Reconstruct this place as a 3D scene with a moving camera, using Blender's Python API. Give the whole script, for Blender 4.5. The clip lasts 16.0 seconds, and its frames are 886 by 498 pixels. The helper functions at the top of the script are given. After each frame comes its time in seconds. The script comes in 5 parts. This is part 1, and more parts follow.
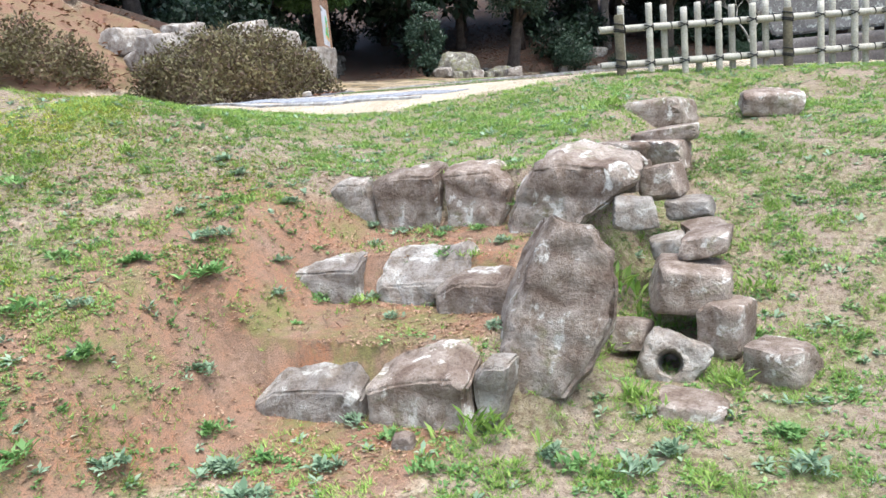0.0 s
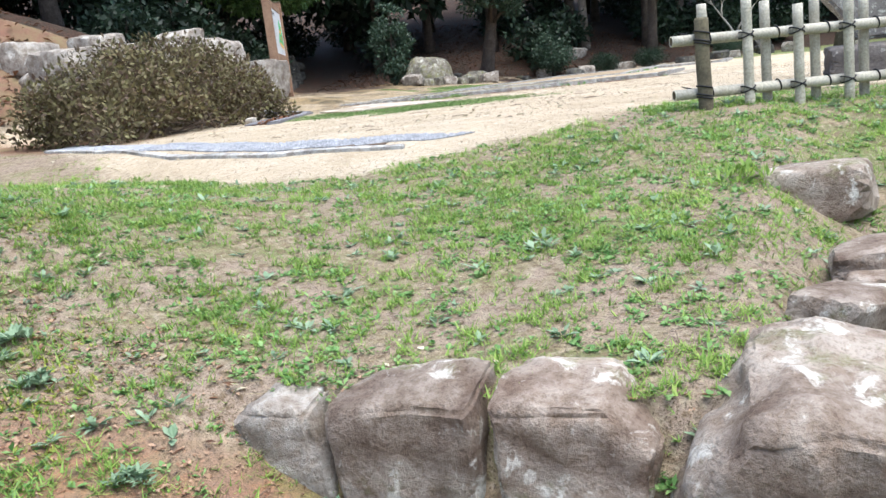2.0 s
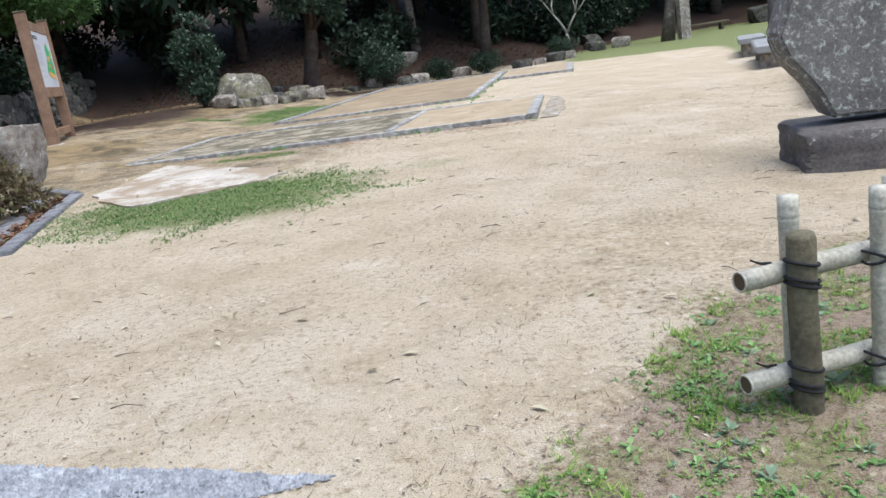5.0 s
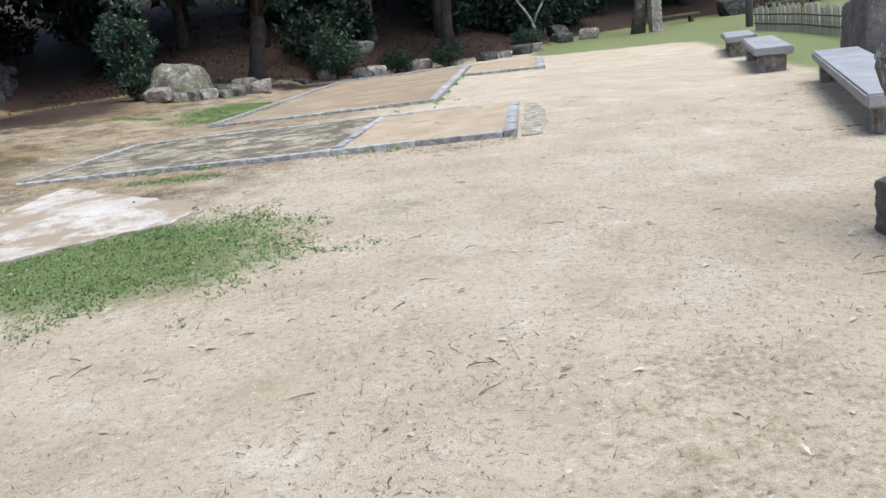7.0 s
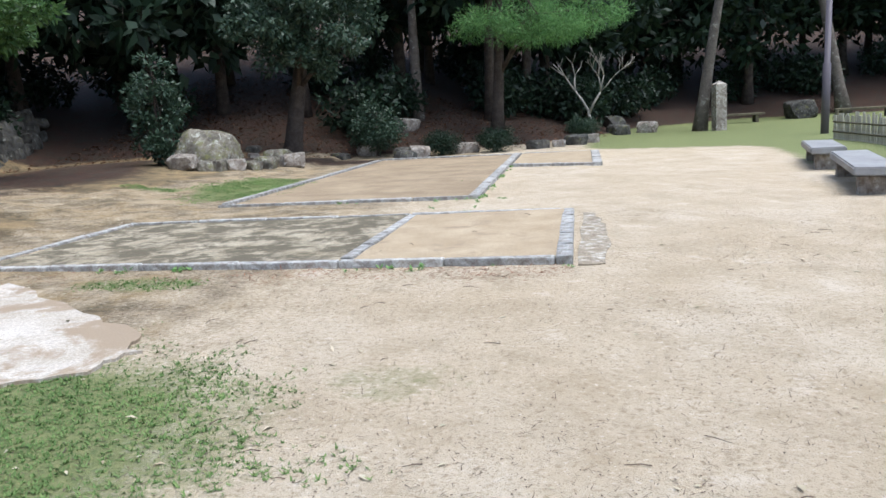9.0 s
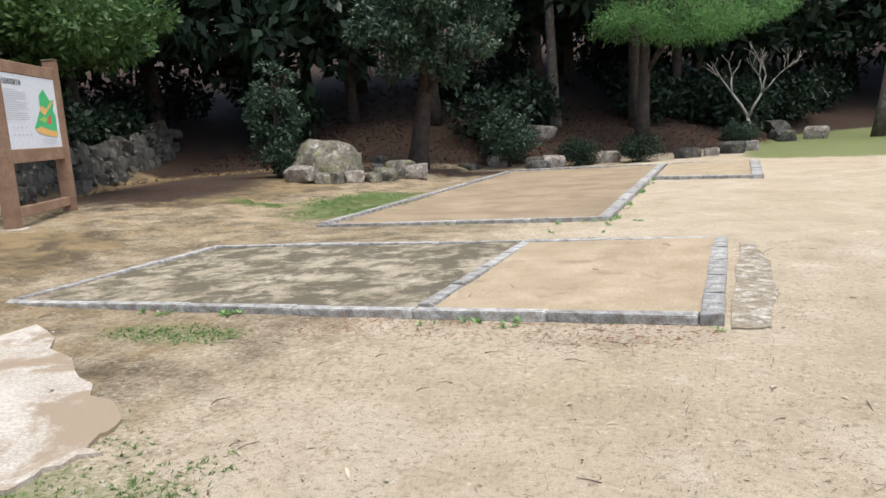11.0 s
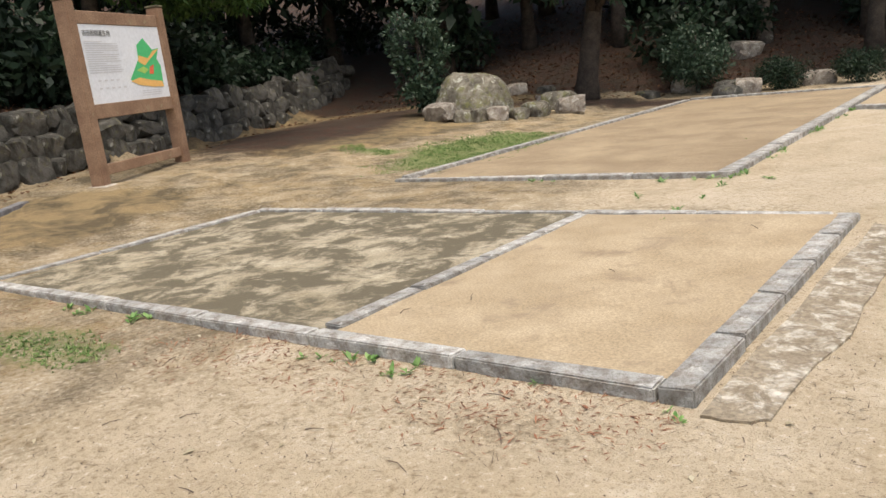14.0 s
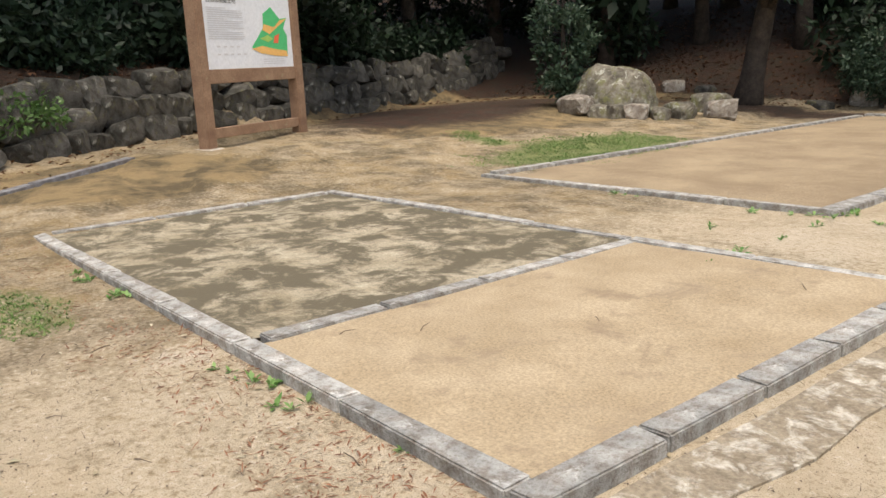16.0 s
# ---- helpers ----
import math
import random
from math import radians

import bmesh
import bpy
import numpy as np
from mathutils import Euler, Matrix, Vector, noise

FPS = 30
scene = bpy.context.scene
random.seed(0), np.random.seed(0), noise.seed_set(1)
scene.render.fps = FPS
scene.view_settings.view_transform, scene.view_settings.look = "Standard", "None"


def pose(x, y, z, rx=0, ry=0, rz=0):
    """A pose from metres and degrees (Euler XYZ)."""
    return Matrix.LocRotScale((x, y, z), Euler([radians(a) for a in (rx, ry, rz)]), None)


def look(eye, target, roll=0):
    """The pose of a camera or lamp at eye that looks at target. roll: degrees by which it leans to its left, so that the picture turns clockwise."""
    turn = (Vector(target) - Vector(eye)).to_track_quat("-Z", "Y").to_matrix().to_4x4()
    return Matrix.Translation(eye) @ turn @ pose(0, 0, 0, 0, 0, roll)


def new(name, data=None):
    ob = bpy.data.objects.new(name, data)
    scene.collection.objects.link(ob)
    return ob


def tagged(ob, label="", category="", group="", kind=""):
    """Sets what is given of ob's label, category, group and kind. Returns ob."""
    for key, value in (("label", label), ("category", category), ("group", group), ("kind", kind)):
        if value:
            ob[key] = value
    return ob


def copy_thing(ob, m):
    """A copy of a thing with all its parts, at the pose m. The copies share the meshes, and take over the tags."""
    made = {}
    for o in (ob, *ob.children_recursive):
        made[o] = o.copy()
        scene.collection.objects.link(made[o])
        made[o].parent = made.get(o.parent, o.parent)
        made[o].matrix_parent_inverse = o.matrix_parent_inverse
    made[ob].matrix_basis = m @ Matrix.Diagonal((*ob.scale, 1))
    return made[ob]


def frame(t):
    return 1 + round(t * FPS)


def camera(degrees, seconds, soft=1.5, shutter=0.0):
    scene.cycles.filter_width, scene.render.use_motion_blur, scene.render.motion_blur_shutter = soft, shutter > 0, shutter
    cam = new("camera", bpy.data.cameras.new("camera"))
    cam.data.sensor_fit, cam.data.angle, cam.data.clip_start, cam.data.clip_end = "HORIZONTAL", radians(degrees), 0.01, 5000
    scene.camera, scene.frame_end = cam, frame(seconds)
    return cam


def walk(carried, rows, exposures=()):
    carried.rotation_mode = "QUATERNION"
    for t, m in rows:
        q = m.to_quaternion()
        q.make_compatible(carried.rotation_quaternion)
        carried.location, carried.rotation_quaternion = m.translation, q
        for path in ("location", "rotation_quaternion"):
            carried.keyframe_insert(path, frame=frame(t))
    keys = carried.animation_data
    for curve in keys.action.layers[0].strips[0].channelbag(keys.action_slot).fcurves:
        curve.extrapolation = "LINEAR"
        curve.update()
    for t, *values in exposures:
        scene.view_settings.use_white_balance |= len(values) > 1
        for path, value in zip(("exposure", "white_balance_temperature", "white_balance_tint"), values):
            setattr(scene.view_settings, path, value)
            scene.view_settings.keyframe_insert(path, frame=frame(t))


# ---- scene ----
cam = camera(57.3, 16.0)
PATH = [
    (0, (0.246, -0.348, -0.009), (-0.568, 1.437, -0.395), -5.6),
    (0.5, (-0.042, 0.346, 0.034), (-0.838, 2.114, -0.457), -5.9),
    (1, (-0.426, 0.918, 0.099), (-1.249, 2.661, -0.436), -6.3),
    (1.5, (-0.688, 1.5, 0.187), (-1.503, 3.28, -0.224), -6.2),
    (2, (-0.915, 1.984, 0.274), (-1.659, 3.798, -0.12), -6.9),
    (2.5, (-1.128, 2.383, 0.355), (-1.68, 4.25, -0.103), -5.7),
    (3, (-1.362, 2.888, 0.514), (-1.933, 4.743, 0.032), -6.7),
    (3.5, (-1.579, 3.389, 0.652), (-1.986, 5.269, 0.104), -5.7),
    (4, (-1.534, 3.868, 0.716), (-1.994, 5.76, 0.259), -5.6),
    (4.5, (-1.613, 4.312, 0.963), (-2.07, 6.205, 0.507), -5.8),
    (5, (-1.785, 4.781, 1.113), (-2.144, 6.688, 0.63), -8.9),
    (5.2, (-1.863, 4.963, 1.136), (-2.143, 6.877, 0.628), -8.2),
    (7.3, (-2.108, 6.991, 1.34), (-2.359, 8.9, 0.796), -7.7),
    (7.5, (-2.134, 7.181, 1.37), (-2.358, 9.088, 0.81), -6.8),
    (8, (-2.185, 7.706, 1.371), (-2.424, 9.633, 0.888), -5.6),
    (8.5, (-2.225, 8.176, 1.392), (-2.517, 10.118, 1.014), -4.3),
    (9, (-2.215, 8.662, 1.416), (-2.554, 10.602, 1.067), -3.7),
    (9.2, (-2.195, 8.87, 1.429), (-2.618, 10.799, 1.114), -4.1),
    (11.3, (-2.214, 10.605, 1.386), (-2.932, 12.445, 1.075), -5.5),
    (11.5, (-2.171, 10.752, 1.391), (-2.914, 12.578, 1.057), -7.0),
    (12, (-1.976, 11.125, 1.388), (-2.877, 12.878, 1.044), -6.1),
    (12.5, (-1.829, 11.522, 1.383), (-2.752, 13.267, 1.059), -6.7),
    (13, (-1.607, 11.937, 1.376), (-2.606, 13.634, 1.023), -7.6),
    (13.5, (-1.392, 12.344, 1.377), (-2.496, 13.959, 0.961), -7.5),
    (14, (-1.228, 12.803, 1.376), (-2.431, 14.341, 0.942), -7.3),
    (14.5, (-1.051, 13.236, 1.377), (-2.459, 14.579, 0.913), -6.9),
    (15, (-0.967, 13.63, 1.354), (-2.388, 14.962, 0.903), -4.4),
    (15.5, (-0.844, 13.887, 1.373), (-2.279, 15.208, 0.932), -4.3),
    (16, (-0.752, 13.986, 1.384), (-2.261, 15.222, 0.94), -2.9),
]
EXPOSURES = [(0, 1.66, 5950, 8), (2, 1.52, 5950, 7), (3.5, 0.98, 5900, 6), (4.5, 1.02, 5850, 7), (8, 1.02, 5750, 7), (9, 1.08, 5750, 7), (11.5, 1.0, 6550, 8), (16, 0.92, 7150, 9)]
walk(cam, [(t, look(eye, target, roll)) for t, eye, target, roll in PATH], EXPOSURES)

# ---- world and sun: a bright overcast afternoon ----
world = bpy.data.worlds.new("sky")
scene.world = world
world.use_nodes = True
wn = world.node_tree
sky = wn.nodes.new("ShaderNodeTexSky")
sky.sky_type = "NISHITA"
sky.sun_disc = False
sky.sun_elevation = radians(72)
sky.sun_rotation = radians(113)
sky.air_density = 1.0
sky.dust_density = 4.0
wn.links.new(sky.outputs["Color"], wn.nodes["Background"].inputs["Color"])
wn.nodes["Background"].inputs["Strength"].default_value = 0.115
sun_data = bpy.data.lights.new("sun", "SUN")
sun_data.energy = 1.5
sun_data.angle = radians(55)
sun_data.color = (1.0, 0.97, 0.92)
sun = new("sun", sun_data)
sun.matrix_world = look((7, -3, 24), (0, 0, 0))


# ---- materials ----
def mix_rgb(nt, fac, a, b, mode="MIX"):
    n = nt.nodes.new("ShaderNodeMix")
    n.data_type = "RGBA"
    n.blend_type = mode
    for sock, v in ((n.inputs[0], fac), (n.inputs[6], a), (n.inputs[7], b)):
        if isinstance(v, (int, float)):
            sock.default_value = v
        elif isinstance(v, tuple):
            sock.default_value = (*v, 1)
        else:
            nt.links.new(v, sock)
    return n.outputs[2]


def noise_tex(nt, scale, detail=4, rough=0.6, vec=None, distort=0.0):
    n = nt.nodes.new("ShaderNodeTexNoise")
    n.inputs["Scale"].default_value = scale
    n.inputs["Detail"].default_value = detail
    n.inputs["Roughness"].default_value = rough
    n.inputs["Distortion"].default_value = distort
    if vec:
        nt.links.new(vec, n.inputs["Vector"])
    return n.outputs["Fac"]


def ramp(nt, fac, lo, hi):
    n = nt.nodes.new("ShaderNodeMapRange")
    n.inputs[1].default_value, n.inputs[2].default_value = lo, hi
    nt.links.new(fac, n.inputs[0])
    return n.outputs[0]


def start(name, rough):
    m = bpy.data.materials.new(name)
    m.use_nodes = True
    nt = m.node_tree
    b = nt.nodes["Principled BSDF"]
    b.inputs["Roughness"].default_value = rough
    b.inputs["Specular IOR Level"].default_value = 0.3
    return m, nt, b


def bumped(nt, b, height, strength=0.4, dist=0.02):
    n = nt.nodes.new("ShaderNodeBump")
    n.inputs["Strength"].default_value = strength
    n.inputs["Distance"].default_value = dist
    nt.links.new(height, n.inputs["Height"])
    nt.links.new(n.outputs[0], b.inputs["Normal"])


def surface(name, dark, light, rough=0.85, fine=60, coarse=4, spots=None, spot_scale=9, spot_lo=0.6, bump=0.4, dist=0.01, vary=0.0, soft=0.07):
    """A weathered surface: two colours by coarse and fine noise, patches of a third, relief."""
    m, nt, b = start(name, rough)
    vec = nt.nodes.new("ShaderNodeTexCoord").outputs["Object"]
    n1, n2 = noise_tex(nt, coarse, 5, 0.6, vec), noise_tex(nt, fine, 4, 0.7, vec)
    c = mix_rgb(nt, ramp(nt, n1, 0.3, 0.7), dark, light)
    c = mix_rgb(nt, ramp(nt, n2, 0.35, 0.65), mix_rgb(nt, 1.0, c, (0.6, 0.6, 0.6), "MULTIPLY"), c)
    if spots:
        n3 = noise_tex(nt, spot_scale, 9, 0.72, vec, 0.4)
        c = mix_rgb(nt, ramp(nt, n3, spot_lo, spot_lo + soft), c, spots)
    if vary:
        info = nt.nodes.new("ShaderNodeObjectInfo")
        hsv = nt.nodes.new("ShaderNodeHueSaturation")
        mr = nt.nodes.new("ShaderNodeMapRange")
        mr.inputs[3].default_value, mr.inputs[4].default_value = 1 - vary, 1 + vary
        nt.links.new(info.outputs["Random"], mr.inputs[0])
        nt.links.new(mr.outputs[0], hsv.inputs["Value"])
        nt.links.new(c, hsv.inputs["Color"])
        c = hsv.outputs[0]
    nt.links.new(c, b.inputs["Base Color"])
    if bump:
        h = nt.nodes.new("ShaderNodeMath")
        h.operation = "ADD"
        nt.links.new(n1, h.inputs[0])
        nt.links.new(n2, h.inputs[1])
        bumped(nt, b, h.outputs[0], bump, dist)
    return m


def leafy(name, dark, light, rough=0.45, scale=1.5, through_light=0.3):
    """Leaves: colour varies leaf by leaf and in patches, with some light through them."""
    m, nt, b = start(name, rough)
    geo = nt.nodes.new("ShaderNodeNewGeometry")
    vec = nt.nodes.new("ShaderNodeTexCoord").outputs["Object"]
    n1 = noise_tex(nt, scale, 3, 0.5, vec)
    c = mix_rgb(nt, geo.outputs["Random Per Island"], dark, light)
    c = mix_rgb(nt, ramp(nt, n1, 0.35, 0.65), mix_rgb(nt, 1.0, c, (0.65, 0.7, 0.65), "MULTIPLY"), c)
    nt.links.new(c, b.inputs["Base Color"])
    tr = nt.nodes.new("ShaderNodeBsdfTranslucent")
    nt.links.new(c, tr.inputs["Color"])
    mx = nt.nodes.new("ShaderNodeMixShader")
    mx.inputs[0].default_value = through_light
    nt.links.new(b.outputs[0], mx.inputs[1])
    nt.links.new(tr.outputs[0], mx.inputs[2])
    nt.links.new(mx.outputs[0], nt.nodes["Material Output"].inputs["Surface"])
    return m


def plain(name, col, rough=0.6):
    m, nt, b = start(name, rough)
    vec = nt.nodes.new("ShaderNodeTexCoord").outputs["Object"]
    n = noise_tex(nt, 25, 3, 0.6, vec)
    c = mix_rgb(nt, n, tuple(v * 0.8 for v in col), tuple(min(1, v * 1.15) for v in col))
    nt.links.new(c, b.inputs["Base Color"])
    return m


def ground_material():
    m, nt, b = start("ground", 0.95)
    vec = nt.nodes.new("ShaderNodeTexCoord").outputs["Object"]

    def mask(n):
        a = nt.nodes.new("ShaderNodeAttribute")
        a.attribute_name = n
        return a.outputs["Fac"]

    big, mid, fine, grit = noise_tex(nt, 0.5, 4, 0.6, vec), noise_tex(nt, 3, 5, 0.65, vec), noise_tex(nt, 28, 5, 0.7, vec), noise_tex(nt, 160, 3, 0.7, vec)
    sand = mix_rgb(nt, ramp(nt, big, 0.35, 0.65), (0.509, 0.416, 0.289), (0.577, 0.492, 0.370))
    patchy = noise_tex(nt, 1.6, 8, 0.72, vec, 0.3)
    sand = mix_rgb(nt, ramp(nt, patchy, 0.46, 0.66), sand, (0.441, 0.356, 0.241))
    sand = mix_rgb(nt, ramp(nt, patchy, 0.42, 0.30), sand, (0.645, 0.564, 0.448))
    sand = mix_rgb(nt, ramp(nt, fine, 0.54, 0.66), sand, (0.356, 0.276, 0.181))
    sand = mix_rgb(nt, ramp(nt, fine, 0.42, 0.30), sand, (0.679, 0.603, 0.491))
    sand = mix_rgb(nt, ramp(nt, grit, 0.56, 0.66), sand, (0.204, 0.157, 0.103))
    # patchy darker brown that replaces the pale sand in places
    brown_earth = mix_rgb(nt, ramp(nt, patchy, 0.42, 0.58), (0.33, 0.24, 0.125), (0.10, 0.078, 0.046))
    brown_earth = mix_rgb(nt, ramp(nt, grit, 0.45, 0.7), brown_earth, (0.17, 0.13, 0.075))
    soil = mix_rgb(nt, ramp(nt, mid, 0.35, 0.65), (0.326, 0.215, 0.152), (0.340, 0.163, 0.085))
    soil = mix_rgb(nt, ramp(nt, fine, 0.46, 0.64), soil, (0.244, 0.155, 0.100))
    soil = mix_rgb(nt, ramp(nt, patchy, 0.53, 0.63), soil, (0.222, 0.200, 0.074))
    soil = mix_rgb(nt, ramp(nt, grit, 0.5, 0.68), soil, (0.148, 0.104, 0.070))
    red = mix_rgb(nt, ramp(nt, mid, 0.35, 0.65), (0.22, 0.115, 0.08), (0.21, 0.16, 0.085))
    red = mix_rgb(nt, ramp(nt, fine, 0.55, 0.7), red, (0.17, 0.09, 0.06))
    turf = mix_rgb(nt, ramp(nt, mid, 0.38, 0.62), (0.308, 0.243, 0.158), (0.256, 0.230, 0.114))
    turf = mix_rgb(nt, ramp(nt, patchy, 0.44, 0.56), turf, (0.328, 0.252, 0.190))
    turf = mix_rgb(nt, ramp(nt, patchy, 0.46, 0.36), turf, (0.170, 0.203, 0.070))
    turf = mix_rgb(nt, ramp(nt, fine, 0.52, 0.62), turf, (0.191, 0.137, 0.085))
    turf = mix_rgb(nt, ramp(nt, fine, 0.46, 0.36), turf, (0.407, 0.341, 0.242))
    turf = mix_rgb(nt, ramp(nt, grit, 0.54, 0.64), turf, (0.111, 0.085, 0.055))
    moss = mix_rgb(nt, ramp(nt, fine, 0.35, 0.65), (0.13, 0.17, 0.06), (0.235, 0.24, 0.105))
    # red-brown leaf floor, its colour deepened to include the shade under the trees
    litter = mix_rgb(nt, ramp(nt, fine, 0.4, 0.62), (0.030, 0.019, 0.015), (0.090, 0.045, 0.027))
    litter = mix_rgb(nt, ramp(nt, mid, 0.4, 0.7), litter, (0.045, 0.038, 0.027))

    def edge(name, lo=0.35, hi=0.65, w=0.55):
        a = nt.nodes.new("ShaderNodeMath")
        a.operation = "MULTIPLY_ADD"
        s = nt.nodes.new("ShaderNodeMath")
        s.operation = "ADD"
        nt.links.new(mid, s.inputs[0])
        nt.links.new(fine, s.inputs[1])
        nt.links.new(s.outputs[0], a.inputs[0])
        a.inputs[1].default_value = w
        sub = nt.nodes.new("ShaderNodeMath")
        sub.operation = "SUBTRACT"
        nt.links.new(mask(name), sub.inputs[0])
        sub.inputs[1].default_value = w
        nt.links.new(sub.outputs[0], a.inputs[2])
        return ramp(nt, a.outputs[0], lo, hi)

    c = sand
    for name, col in (("brown_earth", brown_earth), ("soil", soil), ("red", red), ("turf", turf), ("moss", moss), ("litter", litter)):
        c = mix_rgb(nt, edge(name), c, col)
    nt.links.new(c, b.inputs["Base Color"])
    h = nt.nodes.new("ShaderNodeMath")
    h.operation = "ADD"
    nt.links.new(fine, h.inputs[0])
    nt.links.new(grit, h.inputs[1])
    bumped(nt, b, h.outputs[0], 0.8, 0.018)
    return m


M_GROUND = ground_material()
def stone_material(name, dark, light, lichen, vary=0.15, lichen_lo=0.60, moss=0.62):
    """Field stone: brown and grey mottling, pits, pale lichen blotches, some green film."""
    m, nt, b = start(name, 0.92)
    vec = nt.nodes.new("ShaderNodeTexCoord").outputs["Object"]
    big, mid = noise_tex(nt, 3.2, 6, 0.62, vec, 0.3), noise_tex(nt, 13, 7, 0.7, vec)
    fine, spot = noise_tex(nt, 75, 4, 0.75, vec), noise_tex(nt, 7.5, 9, 0.66, vec, 0.5)
    film = noise_tex(nt, 4.4, 8, 0.7, vec, 0.2)
    c = mix_rgb(nt, ramp(nt, big, 0.40, 0.60), dark, light)
    c = mix_rgb(nt, ramp(nt, mid, 0.40, 0.56), mix_rgb(nt, 1.0, c, (0.66, 0.60, 0.55), "MULTIPLY"), c)
    c = mix_rgb(nt, ramp(nt, film, moss, moss + 0.12), c, (0.17, 0.17, 0.075))
    c = mix_rgb(nt, ramp(nt, spot, lichen_lo, lichen_lo + 0.06), c, lichen)
    c = mix_rgb(nt, ramp(nt, fine, 0.36, 0.50), mix_rgb(nt, 1.0, c, (0.68, 0.65, 0.62), "MULTIPLY"), c)
    info = nt.nodes.new("ShaderNodeObjectInfo")
    hsv = nt.nodes.new("ShaderNodeHueSaturation")
    mr = nt.nodes.new("ShaderNodeMapRange")
    mr.inputs[3].default_value, mr.inputs[4].default_value = 1 - vary, 1 + vary
    nt.links.new(info.outputs["Random"], mr.inputs[0])
    nt.links.new(mr.outputs[0], hsv.inputs["Value"])
    nt.links.new(c, hsv.inputs["Color"])
    nt.links.new(hsv.outputs[0], b.inputs["Base Color"])
    h = nt.nodes.new("ShaderNodeMath")
    h.operation = "MULTIPLY_ADD"
    h.inputs[1].default_value = 1.6
    nt.links.new(mid, h.inputs[0])
    nt.links.new(fine, h.inputs[2])
    bumped(nt, b, h.outputs[0], 0.75, 0.016)
    return m


M_ROCK = stone_material("rock", (0.20, 0.152, 0.12), (0.40, 0.345, 0.29), (0.60, 0.57, 0.51), 0.15, 0.575, 0.58)
M_ROCK_GREY = stone_material("grey_rock", (0.260, 0.231, 0.202), (0.437, 0.403, 0.353), (0.554, 0.533, 0.479), 0.18, 0.58)
M_BOULDER = stone_material("mossy_boulder", (0.13, 0.12, 0.10), (0.26, 0.245, 0.20), (0.42, 0.42, 0.36), 0.1, 0.57, 0.52)
M_DRAIN = stone_material("drain_stone", (0.20, 0.205, 0.22), (0.34, 0.345, 0.37), (0.42, 0.42, 0.41), 0.15, 0.62, 0.66)
M_ROCK_DARK = stone_material("mossy_rock", (0.055, 0.056, 0.05), (0.135, 0.13, 0.12), (0.25, 0.25, 0.22), 0.3, 0.60, 0.56)
M_MONUMENT = surface("lichened_slab", (0.14, 0.13, 0.12), (0.25, 0.24, 0.225), 0.9, 60, 3, (0.47, 0.49, 0.43), 19, 0.525, 0.5, 0.008, 0.0, 0.1)
M_PLINTH = surface("plinth_stone", (0.10, 0.09, 0.085), (0.20, 0.18, 0.165), 0.9, 40, 4, (0.45, 0.44, 0.40), 9, 0.62, 0.6, 0.012)
M_GRANITE = stone_material("granite", (0.33, 0.33, 0.315), (0.56, 0.56, 0.54), (0.66, 0.66, 0.64), 0.16, 0.57, 0.60)
M_BENCH = surface("bench_granite", (0.27, 0.265, 0.26), (0.42, 0.415, 0.405), 0.6, 120, 2.5, (0.2, 0.195, 0.18), 3, 0.58, 0.25, 0.004, 0.0, 0.15)
M_CONCRETE = surface("worn_concrete", (0.46, 0.40, 0.32), (0.68, 0.63, 0.56), 0.9, 50, 2.2, (0.30, 0.235, 0.165), 1.3, 0.47, 0.6, 0.01, 0.0, 0.08)
M_STAINED = surface("stained_concrete", (0.30, 0.25, 0.165), (0.52, 0.46, 0.345), 0.9, 60, 3.2, (0.115, 0.098, 0.066), 3.0, 0.425, 0.5, 0.008, 0.0, 0.11)
M_SANDFILL = surface("packed_sand", (0.396, 0.306, 0.195), (0.522, 0.420, 0.286), 0.95, 75, 2.4, (0.262, 0.202, 0.138), 2.2, 0.54, 0.8, 0.007, 0.0, 0.14)
M_EARTHFILL = surface("packed_earth", (0.290, 0.217, 0.140), (0.444, 0.348, 0.227), 0.95, 75, 1.2, (0.213, 0.159, 0.101), 0.9, 0.50, 0.8, 0.007, 0.0, 0.2)
M_CRUMBLED = surface("crumbled_mortar", (0.24, 0.195, 0.14), (0.42, 0.355, 0.26), 0.95, 40, 7, (0.72, 0.68, 0.60), 8, 0.49, 0.9, 0.02, 0.0, 0.2)
M_GRAVEL = surface("gravel", (0.26, 0.27, 0.29), (0.50, 0.51, 0.54), 0.85, 60, 14, None, 8, 0.6, 0.6, 0.01)
M_BAMBOO = surface("weathered_bamboo", (0.40, 0.37, 0.29), (0.58, 0.55, 0.46), 0.55, 70, 5, (0.30, 0.30, 0.20), 8, 0.62, 0.15, 0.003, 0.12)
M_LOG = surface("mossy_log", (0.10, 0.085, 0.06), (0.20, 0.175, 0.11), 0.9, 60, 6, (0.17, 0.19, 0.09), 9, 0.58, 0.5, 0.008)
M_ROPE = plain("black_rope", (0.02, 0.02, 0.022), 0.8)
M_HOLLOW_SHADE = plain("hollow_shade", (0.10, 0.075, 0.045), 0.9)
M_SIGNWOOD = surface("sign_timber", (0.25, 0.145, 0.095), (0.42, 0.275, 0.18), 0.7, 60, 4, (0.33, 0.27, 0.17), 5, 0.6, 0.3, 0.004)
M_PANEL = plain("white_panel", (0.80, 0.82, 0.86), 0.3)
M_INK = plain("grey_ink", (0.66, 0.66, 0.68), 0.5)
M_DARKINK = plain("dark_ink", (0.13, 0.13, 0.13), 0.5)
M_MAPGREEN = plain("map_green", (0.10, 0.55, 0.22), 0.4)
M_MAPLIME = plain("map_lime", (0.40, 0.62, 0.16), 0.4)
